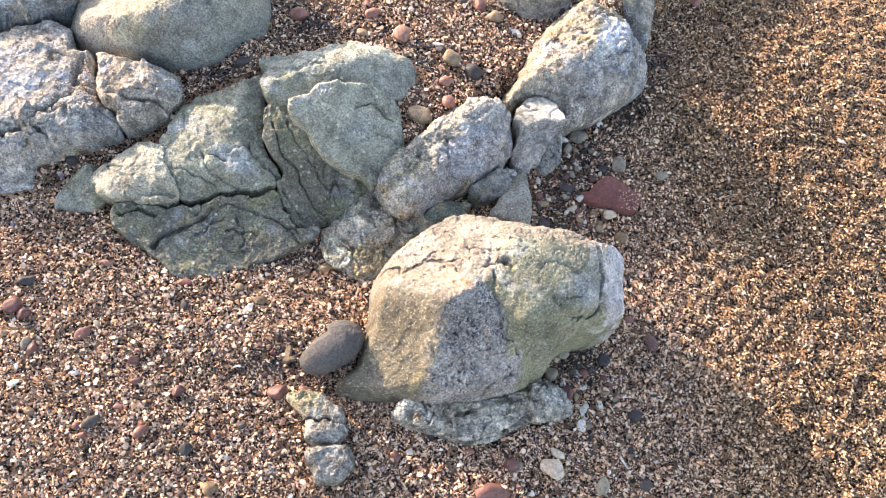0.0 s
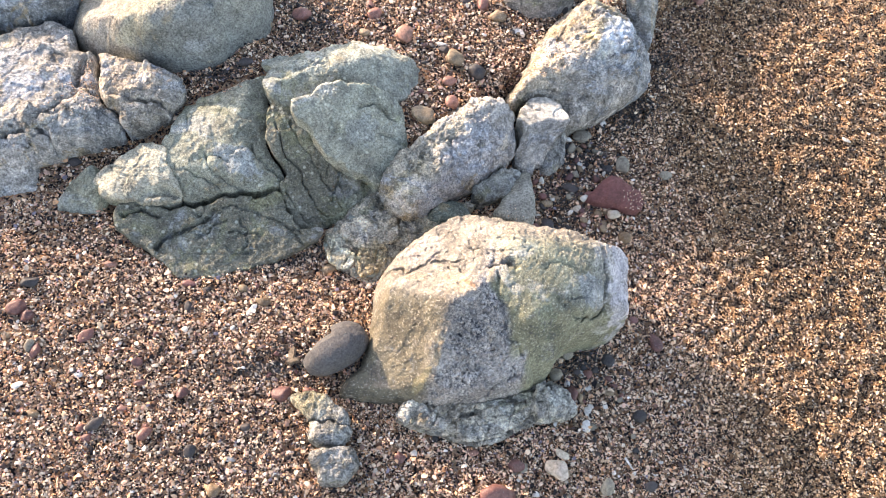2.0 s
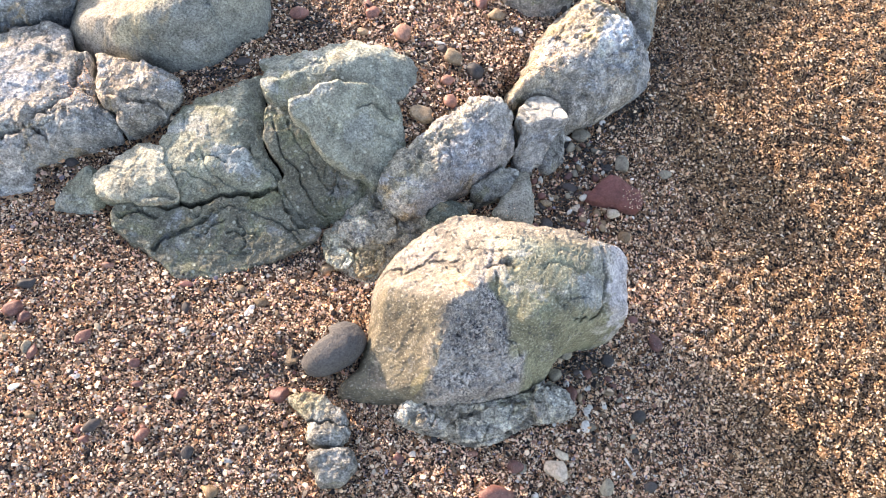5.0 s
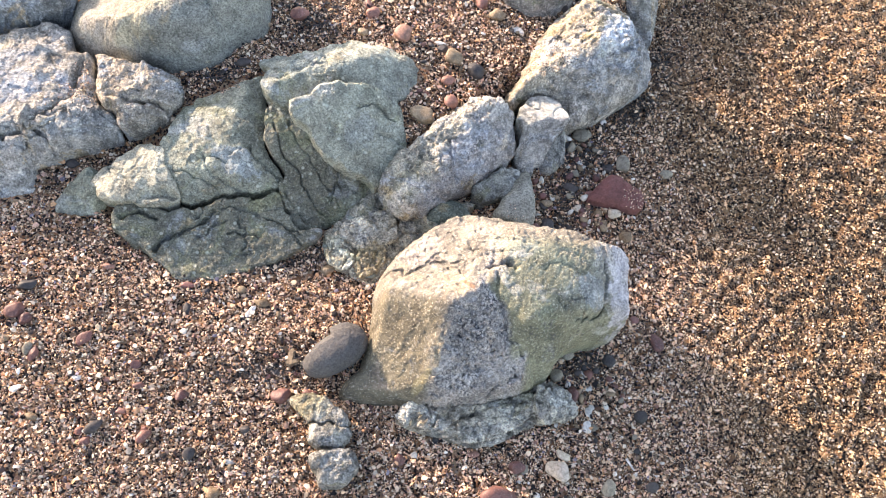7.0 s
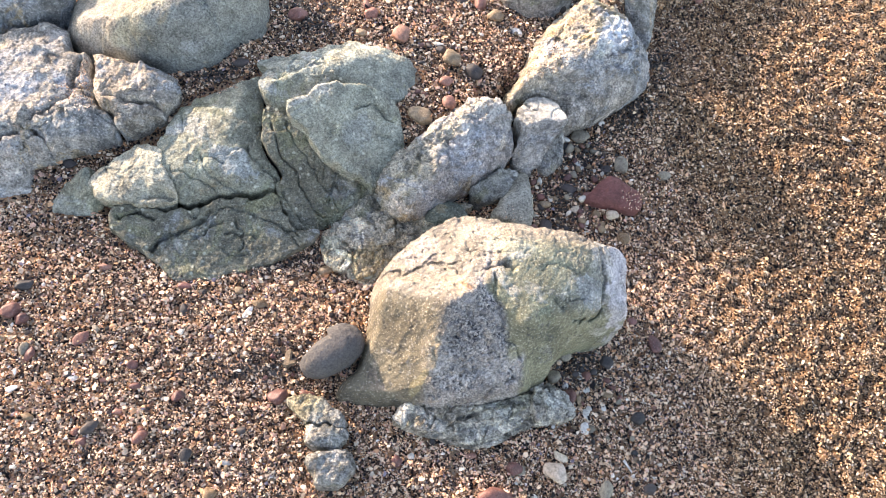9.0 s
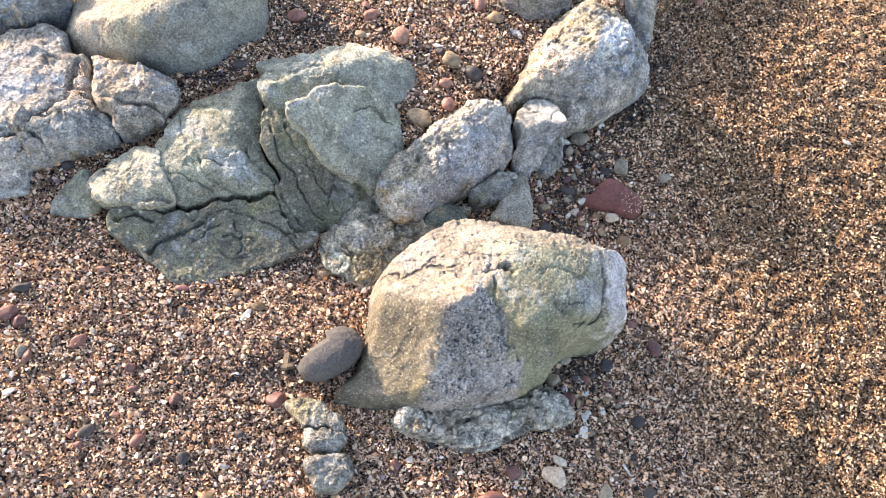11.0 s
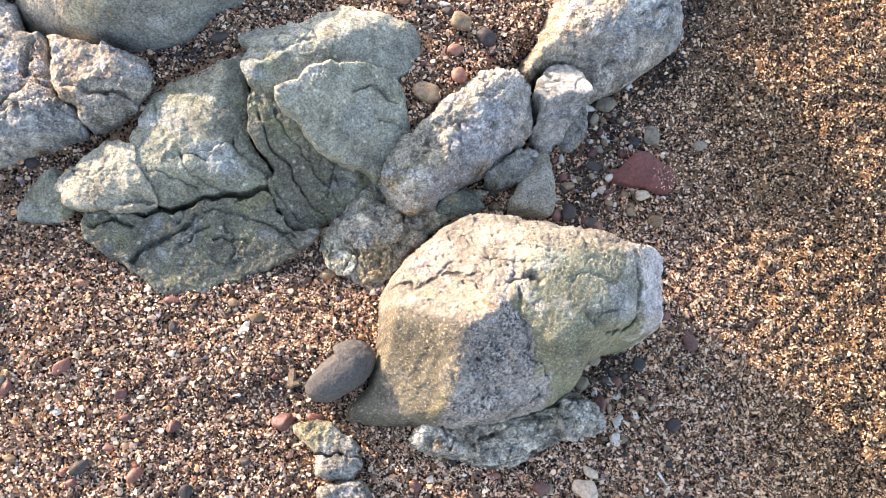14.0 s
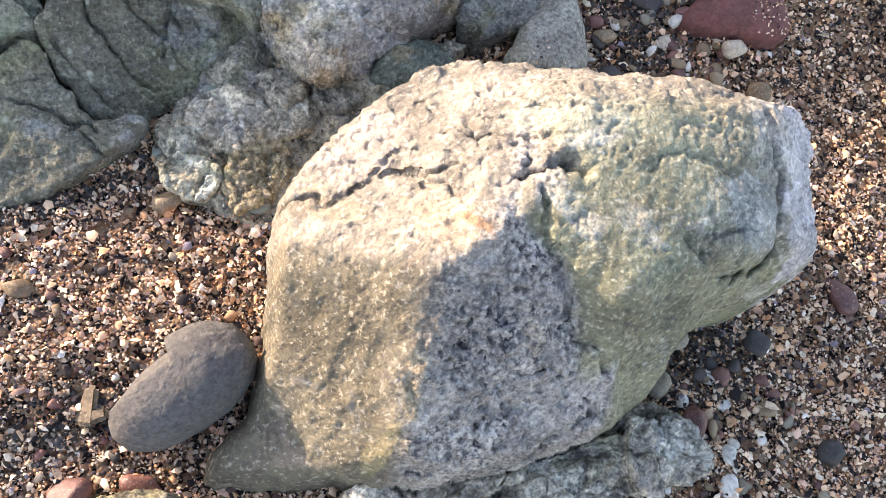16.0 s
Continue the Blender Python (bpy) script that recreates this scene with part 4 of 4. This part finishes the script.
rock("red_stone", "smooth dark red stone half covered by sand", [(0.440, 0.713), (0.457, 0.736), (0.489, 0.757), (0.519, 0.741), (0.544, 0.726), (0.534, 0.695), (0.487, 0.700)], [(0.48, 0.725, 0.030, -100, 30, (0.215, 0.092, 0.088)), (0.50, 0.735, 0.036, 30, 30, (0.26, 0.115, 0.105)), (0.46, 0.73, 0.028, 190, 35, (0.215, 0.092, 0.088))], RED, 0.0014, corner=0.010, chip=0.0012, chip_size=0.02, rough=0.002, fine=0.0006, seed=101, jag=0.001, dust=[(0.525, 0.715, 0.03, 90)])


def bare_sand(x, y, inset=0.004):
    free = np.ones(len(x), bool)
    for ring in OUTLINES:
        lo, hi = ring.min(0), ring.max(0)
        near = np.where((x > lo[0]) & (x < hi[0]) & (y > lo[1]) & (y < hi[1]) & free)[0]
        hit = inside(x[near], y[near], ring)
        if inset and hit.any():
            hit[hit] &= line_distance(x[near][hit], y[near][hit], np.vstack([ring, ring[:1]])) > inset
        free[near] &= ~hit
    return free


# ---- pebbles ----
def blob(level, seed, lumpy=0.18, flats=7, deep=0.72):
    """A worn stone of unit radius: a sphere with a few flattened sides and soft lumps."""
    bm = bmesh.new()
    bmesh.ops.create_icosphere(bm, subdivisions=level, radius=1.0)
    rng = np.random.default_rng(seed)
    sides = rng.normal(size=(flats, 3))
    sides /= np.linalg.norm(sides, axis=1)[:, None]
    cut = rng.uniform(deep, 0.98, flats)
    co = np.array([v.co[:] for v in bm.verts])
    for s, c in zip(sides, cut):
        over = np.maximum(co @ s - c, 0)
        co -= 0.8 * over[:, None] * s
    co *= (1 + lumpy * 0.5 * fbm(co[:, 0], co[:, 1], co[:, 2], 1.2, 3, seed))[:, None]
    for v, c in zip(bm.verts, co):
        v.co = c
    for fc in bm.faces:
        fc.smooth = True
    return bm


def blob_mesh(name, level, seed, mat, half, lumpy=0.18, flats=7, deep=0.72):
    bm = blob(level, seed, lumpy, flats, deep)
    bmesh.ops.scale(bm, vec=half, verts=bm.verts)
    me = bpy.data.meshes.new(name)
    bm.to_mesh(me)
    bm.free()
    me.materials.append(mat)
    return me


def pebbles(rows, name, label, mat, group, flat=0.75, seed=0, sunk=0.4):
    for i, (px, py, long, short, turn) in enumerate(rows):
        half = (long / 2000, short / 2000, min(short, long) / 2000 * flat)
        shell = "shell" in name
        me = blob_mesh(name, 3, seed + i, mat, half, 0.34, 16 if shell else 11, 0.45 if shell else 0.58)
        ob = new(name, me)
        gz = float(ground_z(np.array([px]), np.array([py]))[0])
        ob.location = (px, py, gz + half[2] * (1 - sunk))
        ob.rotation_euler = (radians(random.uniform(-14, 14)), radians(random.uniform(-14, 14)), radians(turn))
        tagged(ob, label, "shell" if "shell" in name else "pebble", group)


pebbles([(-0.470, 0.457, 31, 25, 30), (-0.453, 0.445, 22, 21, 0), (-0.430, 0.392, 28, 15, 70), (-0.363, 0.418, 28, 18, 50), (-0.284, 0.382, 18, 15, 0), (-0.274, 0.350, 21, 13, 0), (-0.211, 0.337, 22, 17, 50), (-0.066, 0.341, 30, 25, 15), (-0.021, 0.345, 30, 18, -15), (-0.256, 0.277, 28, 18, 60), (-0.347, 0.281, 14, 13, 0), (-0.335, 0.267, 17, 13, 10), (0.116, 0.253, 22, 18, 70), (0.295, 0.245, 26, 24, 0), (0.266, 0.202, 61, 36, 5), (0.390, 0.360, 28, 22, 70), (0.541, 0.454, 34, 25, 100)], "red_pebble", "worn red-brown pebble lying in coarse sand", P_RED, "red pebbles", seed=200)
pebbles([(0.183, 0.842, 28, 25, 80), (0.178, 0.886, 26, 19, 0), (0.241, 1.064, 28, 25, 80), (-0.085, 0.995, 35, 29, 20), (0.042, 1.013, 29, 24, 60), (0.033, 1.036, 25, 15, 100), (0.096, 0.971, 39, 34, 80), (-0.349, 0.538, 21, 12, 0), (-0.226, 0.513, 26, 13, 0), (0.720, 1.205, 26, 25, 0), (0.346, 0.653, 20, 19, 0), (0.229, 0.263, 21, 11, 0), (-0.292, 0.311, 19, 10, 10), (0.347, 0.424, 23, 18, 0), (0.336, 0.675, 20, 19, 0), (0.508, 0.492, 18, 15, 0)], "pink_pebble", "worn pinkish pebble lying in coarse sand", P_PINK, "pink pebbles", seed=230)
pebbles([(-0.460, 0.499, 29, 20, 20), (-0.191, 0.253, 22, 21, 0), (-0.221, 0.475, 22, 14, 80), (-0.327, 0.288, 27, 22, 30), (-0.115, 0.290, 16, 13, 0), (0.227, 0.909, 35, 33, 0), (0.366, 0.662, 35, 24, 65), (0.404, 0.641, 25, 22, 0), (0.413, 0.737, 32, 20, 0), (0.504, 0.328, 29, 22, 0), (0.509, 0.219, 25, 19, 10), (-0.172, 0.886, 28, 16, 15), (0.211, 1.065, 26, 14, 0), (0.168, 0.949, 21, 17, 0), (0.394, 1.076, 27, 24, 0), (-0.433, 0.712, 28, 16, 0), (0.456, 0.418, 23, 22, 0)], "dark_pebble", "smooth dark blue-black pebble lying in sand", P_DARK, "dark pebbles", seed=260)
pebbles([(0.188, 0.930, 41, 34, -10), (0.137, 0.812, 51, 35, -15), (0.269, 1.037, 34, 29, 0), (0.507, 0.647, 23, 22, 0), (-0.007, 0.553, 26, 19, 0), (0.367, 0.702, 23, 18, 0), (0.248, 0.665, 20, 19, 0), (-0.108, 0.487, 24, 15, -10), (-0.142, 0.509, 17, 13, 0), (-0.150, 0.197, 23, 21, 80), (-0.415, 0.299, 18, 14, 0), (-0.144, 0.962, 28, 19, 30), (0.026, 0.972, 20, 19, 0)], "tan_pebble", "rounded tan and ochre pebble lying in sand", P_TAN, "tan pebbles", seed=290)
pebbles([(0.359, 0.240, 41, 34, -55), (0.369, 0.264, 26, 16, -35), (0.489, 0.690, 28, 22, -10), (0.424, 0.700, 20, 14, 30)], "pale_pebble", "pale pinkish cream pebble lying in coarse sand", P_PALE, "pale pebbles", seed=340, sunk=0.3)
pebbles([(-0.444, 0.340, 21, 13, 20), (-0.365, 0.359, 15, 11, 10), (0.308, 1.011, 33, 14, -15), (0.139, 0.260, 13, 12, 0), (0.415, 0.332, 20, 17, 80), (0.412, 0.309, 24, 17, 70), (0.484, 0.879, 18, 17, 0), (-0.124, 0.472, 24, 14, 60), (-0.133, 0.243, 24, 9, -5), (0.435, 0.788, 17, 11, -20), (-0.393, 0.450, 11, 8, 0), (0.982, 0.889, 25, 11, -20), (0.163, 0.964, 25, 9, 0), (0.411, 0.394, 30, 14, -20), (0.419, 0.371, 17, 10, 30)], "shell_fragment", "bleached white shell fragment lying on sand", P_WHITE, "shell fragments", flat=0.45, seed=320, sunk=0.2)
pebbles([(0.514, 0.789, 40, 28, 80), (0.437, 0.217, 27, 25, 60), (0.595, 0.779, 29, 19, 0), (-0.440, 0.398, 22, 16, 70), (0.437, 0.844, 40, 28, 0), (0.092, 0.691, 10, 10, 0), (0.467, 0.816, 24, 14, -30), (0.364, 0.391, 28, 22, 30), (0.385, 0.426, 23, 20, 0), (0.306, 0.243, 17, 15, 0)], "grey_pebble", "grey-green pebble lying in sand", P_GREY, "grey pebbles", seed=350)


def scatter(count, area, sizes, seed, group):
    """Small mixed pebbles strewn over an oval stretch of sand."""
    rng = random.Random(seed)
    cx, cy, rx, ry = area
    kinds = [("red_pebble", "worn red-brown pebble lying in coarse sand", P_RED), ("pink_pebble", "worn pinkish pebble lying in coarse sand", P_PINK), ("dark_pebble", "smooth dark blue-black pebble lying in sand", P_DARK),
             ("tan_pebble", "rounded tan and ochre pebble lying in sand", P_TAN), ("shell_fragment", "bleached white shell fragment lying on sand", P_WHITE), ("grey_pebble", "grey-green pebble lying in sand", P_GREY)]
    meshes = [[blob_mesh(k[0], 2, seed + 10 * i + j, k[2], (1, rng.uniform(0.55, 0.95), rng.uniform(0.40, 0.7)), 0.45, 13, 0.45) for j in range(4)] for i, k in enumerate(kinds)]
    done = 0
    while done < count:
        a, r = rng.uniform(0, 2 * math.pi), math.sqrt(rng.random())
        x, y = cx + rx * r * math.cos(a), cy + ry * r * math.sin(a)
        if not bare_sand(np.array([x]), np.array([y]), 0.0)[0]:
            continue
        k = rng.choices(range(6), (4, 3, 4, 5, 2, 3))[0]
        ob = new(kinds[k][0], rng.choice(meshes[k]))
        half = rng.triangular(sizes[0] * 0.7, sizes[1] * 1.15, sizes[0]) / 2000
        ob.scale = (half, half, half)
        ob.location = (x, y, float(ground_z(np.array([x]), np.array([y]))[0]) + half * 0.45)
        ob.rotation_euler = (rng.uniform(-0.4, 0.4), rng.uniform(-0.4, 0.4), rng.uniform(0, 6.28))
        tagged(ob, kinds[k][1], "shell" if k == 4 else "pebble", group)
        done += 1


def build_cobble():
    me = blob_mesh("cobble", 6, 77, COBBLE, (1, 1, 1), 0.05, 0)
    co = np.array([v.co[:] for v in me.vertices])
    co /= ((np.abs(co) ** 2.3).sum(1) ** (1 / 2.3))[:, None]
    co *= np.array([0.0530 - 0.003 * co[:, 1], 0.0325 + 0.002 * co[:, 0], np.full(len(co), 0.032)]).T
    co[:, 1] -= 0.010 * smooth(0.0105, 0.0075, co[:, 0]) * smooth(0.004, 0.026, co[:, 1])
    co += (0.0009 * fbm(co[:, 0], co[:, 1], co[:, 2], 0.010, 4, 8) + 0.002 * fbm(co[:, 0], co[:, 1], co[:, 2], 0.05, 2, 9))[:, None] * co / 0.04
    me.vertices.foreach_set("co", co.astype(np.float32).ravel())
    a = me.color_attributes.new("tint", "FLOAT_COLOR", "POINT")
    a.data.foreach_set("color", np.tile([0.100, 0.094, 0.091, 1.0], len(co)).astype(np.float32))
    ob = new("cobble", me)
    ob.location = (0.010, 0.406, 0.021)
    ob.rotation_euler = (radians(-6), radians(-8), radians(34))
    tagged(ob, "smooth oval brown-grey cobble leaning against the boulder", "cobble")


build_cobble()


def chip(name, label, legs, thick, mat, category):
    """A flat bent chip of shell or wood: tapered strips that meet in one mesh. Legs: (x, y, length, turn in degrees)."""
    bm = bmesh.new()
    for lx, ly, length, turn in legs:
        made = bmesh.ops.create_cube(bm, size=1.0)["verts"]
        for v in made:
            taper = 0.65 if v.co.x > 0 else 1.0
            v.co = Vector(((v.co.x + 0.5) * length, v.co.y * thick * taper, v.co.z * thick * 0.6 * taper))
        bmesh.ops.rotate(bm, verts=made, cent=(0, 0, 0), matrix=Matrix.Rotation(radians(turn), 3, "Z"))
        bmesh.ops.translate(bm, verts=made, vec=(lx - legs[0][0], ly - legs[0][1], 0))
    bmesh.ops.bevel(bm, geom=bm.edges[:], offset=thick * 0.18, segments=2, affect="EDGES")
    me = bpy.data.meshes.new(name)
    bm.to_mesh(me)
    bm.free()
    me.materials.append(mat)
    ob = new(name, me)
    x, y = legs[0][:2]
    ob.location = (x, y, float(ground_z(np.array([x]), np.array([y]))[0]) + 0.006)
    ob.rotation_euler = (radians(8), radians(-6), 0)
    tagged(ob, label, category)


chip("wood_chip", "bent tan driftwood chip beside the cobble", [(-0.058, 0.387, 0.028, 80), (-0.062, 0.392, 0.020, 10)], 0.014, P_TAN, "driftwood")
chip("shell_splinter", "thin white shell splinter among the rocks", [(0.292, 0.708, 0.026, 52)], 0.004, P_WHITE, "shell")
chip("shell_splinter", "thin white shell splinter among the rocks", [(0.470, 0.262, 0.022, -58)], 0.004, P_WHITE, "shell")


def set_stones(count=22):
    """Stones held in the conglomerate."""
    rng = random.Random(12)
    ring = OUTLINES_BY_NAME["matrix"]
    meshes = [blob_mesh("set_stone", 2, 600 + i, P_SET, (1, rng.uniform(0.7, 0.95), rng.uniform(0.20, 0.30)), 0.4) for i in range(6)]
    done = 0
    while done < count:
        x, y = rng.uniform(-0.02, 0.16), rng.uniform(0.53, 0.645)
        if not inside(np.array([x]), np.array([y]), ring)[0]:
            continue
        half = rng.choice((3, 4, 5, 6, 8, 12)) / 1000
        ob = new("set_stone", rng.choice(meshes))
        ob.parent = patch
        ob.scale = (half, half, half)
        ob.location = Vector((x, y, -0.009 + 0.12 * (y - 0.55) + rng.uniform(0, 0.002))) - patch.location
        ob.rotation_euler = (rng.uniform(-0.5, 0.5), rng.uniform(-0.5, 0.5), rng.uniform(0, 6.28))
        done += 1


set_stones()
scatter(20, (0.425, 0.375, 0.055, 0.045), (9, 22), 520, "stones under the overhang of the boulder")
scatter(115, (0.410, 0.740, 0.085, 0.11), (7, 21), 400, "pebbles packed between the rocks")
scatter(40, (0.19, 0.95, 0.16, 0.10), (7, 17), 430, "pebbles on the sand bank")
scatter(90, (-0.20, 0.36, 0.30, 0.20), (6, 13), 460, "small pebbles in the sand")
scatter(60, (0.36, 0.29, 0.20, 0.12), (6, 14), 490, "small pebbles in the sand")


# ---- grit ----
def grains(name, label, x, y, size, mat, rng, lift=0.0, z=None):
    n = len(x)
    turn = np.arange(5) * 2 * math.pi / 5
    shape = np.vstack([np.c_[np.cos(turn), np.sin(turn), np.full(5, -0.5)], [[0, 0, 0.5]]])
    v = shape[None] * rng.uniform(0.75, 1.25, (n, 6, 1)) + rng.uniform(-0.22, 0.22, (n, 6, 3))
    v *= (size[:, None] * np.c_[np.ones(n), rng.uniform(0.55, 1.0, n), rng.uniform(0.4, 0.8, n)])[:, None, :]
    q = rng.normal(size=(n, 4))
    q[:, 1:3] *= 0.40
    q /= np.linalg.norm(q, axis=1)[:, None]
    w, a, b, c = q.T
    rot = np.stack([np.stack([1 - 2 * (b * b + c * c), 2 * (a * b - c * w), 2 * (a * c + b * w)], 1),
                    np.stack([2 * (a * b + c * w), 1 - 2 * (a * a + c * c), 2 * (b * c - a * w)], 1),
                    np.stack([2 * (a * c - b * w), 2 * (b * c + a * w), 1 - 2 * (a * a + b * b)], 1)], 1)
    v = np.einsum("nij,nkj->nki", rot, v)
    heap = 0.0070 * np.maximum(fbm(x, y, np.zeros_like(x), 0.015, 3, 77), -0.5)
    if z is None:
        z = ground_z(x, y) + size * rng.uniform(-0.2, 1.6, n) * (1 - 0.4 * smooth(0.5, 0.75, x)) + heap + lift
    v += np.c_[x, y, z][:, None, :]
    fan = np.array([[k, (k + 1) % 5, 5] for k in range(5)])
    f = (fan[None] + 6 * np.arange(n)[:, None, None]).reshape(-1, 3)
    ob = mesh_object(name, v.reshape(-1, 3), f, mat)
    tagged(ob, label, "sand grains", kind="stuff")


def build_grit(count=455000):
    rng = np.random.default_rng(5)
    x, y = rng.uniform(-0.72, 1.33, count), 0.12 + 1.28 * rng.uniform(0, 1, count) ** 1.15
    ok = (0.2 - x < 0.55 + 0.5 * y) & (x - 0.2 < 0.74 + 0.42 * y) & bare_sand(x, y)
    ok &= rng.uniform(0, 1, count) > 0.08 * smooth(0.55, 0.75, x)
    x, y = x[ok], y[ok]
    size = np.clip(rng.lognormal(math.log(0.00140), 0.44, len(x)), 0.0007, 0.0048) * (1.08 - 0.12 * smooth(0.50, 0.75, x))
    fx, fy = rng.uniform(-0.35, 0.78, 120000), rng.uniform(0.14, 0.66, 120000)
    ok = bare_sand(fx, fy)
    x, y, size = np.concatenate([x, fx[ok]]), np.concatenate([y, fy[ok]]), np.concatenate([size, rng.uniform(0.0007, 0.0015, ok.sum())])
    grains("shell_grit", "loose multicoloured grains of coarse sand and broken shell", x, y, size, GRAIN, rng)


def build_dark_grit():
    """Streaks of dark heavy grains beside stones, and contact shade at rock feet put in as dark grains."""
    rng = np.random.default_rng(8)
    xs, ys = [], []
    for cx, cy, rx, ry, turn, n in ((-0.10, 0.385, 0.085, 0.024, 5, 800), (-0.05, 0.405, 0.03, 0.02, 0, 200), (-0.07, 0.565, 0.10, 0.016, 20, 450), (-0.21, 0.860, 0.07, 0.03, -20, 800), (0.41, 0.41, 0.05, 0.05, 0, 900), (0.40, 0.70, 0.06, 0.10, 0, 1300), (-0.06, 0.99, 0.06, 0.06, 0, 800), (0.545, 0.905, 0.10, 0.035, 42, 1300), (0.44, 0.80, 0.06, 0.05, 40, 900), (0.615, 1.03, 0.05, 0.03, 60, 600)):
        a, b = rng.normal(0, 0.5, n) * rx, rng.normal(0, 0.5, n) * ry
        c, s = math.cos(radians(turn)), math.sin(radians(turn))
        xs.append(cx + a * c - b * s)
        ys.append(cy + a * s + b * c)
    x, y = np.concatenate(xs), np.concatenate(ys)
    ok = bare_sand(x, y)
    x, y = x[ok], y[ok]
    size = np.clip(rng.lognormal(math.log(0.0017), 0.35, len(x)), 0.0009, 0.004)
    grains("dark_grit", "scattered dark grains of heavy sand and painted contact shade beside the stones", x, y, size, P_HEAVY_SHADE, rng, 0.0008)


build_grit()
build_dark_grit()
spilt = np.vstack(DUST)
grains("spilt_grit", "sand grains spilt over the tops of rocks", spilt[:, 0], spilt[:, 1], np.full(len(spilt), 0.0013), GRAIN, np.random.default_rng(31), 0.0, spilt[:, 2] + 0.0006)
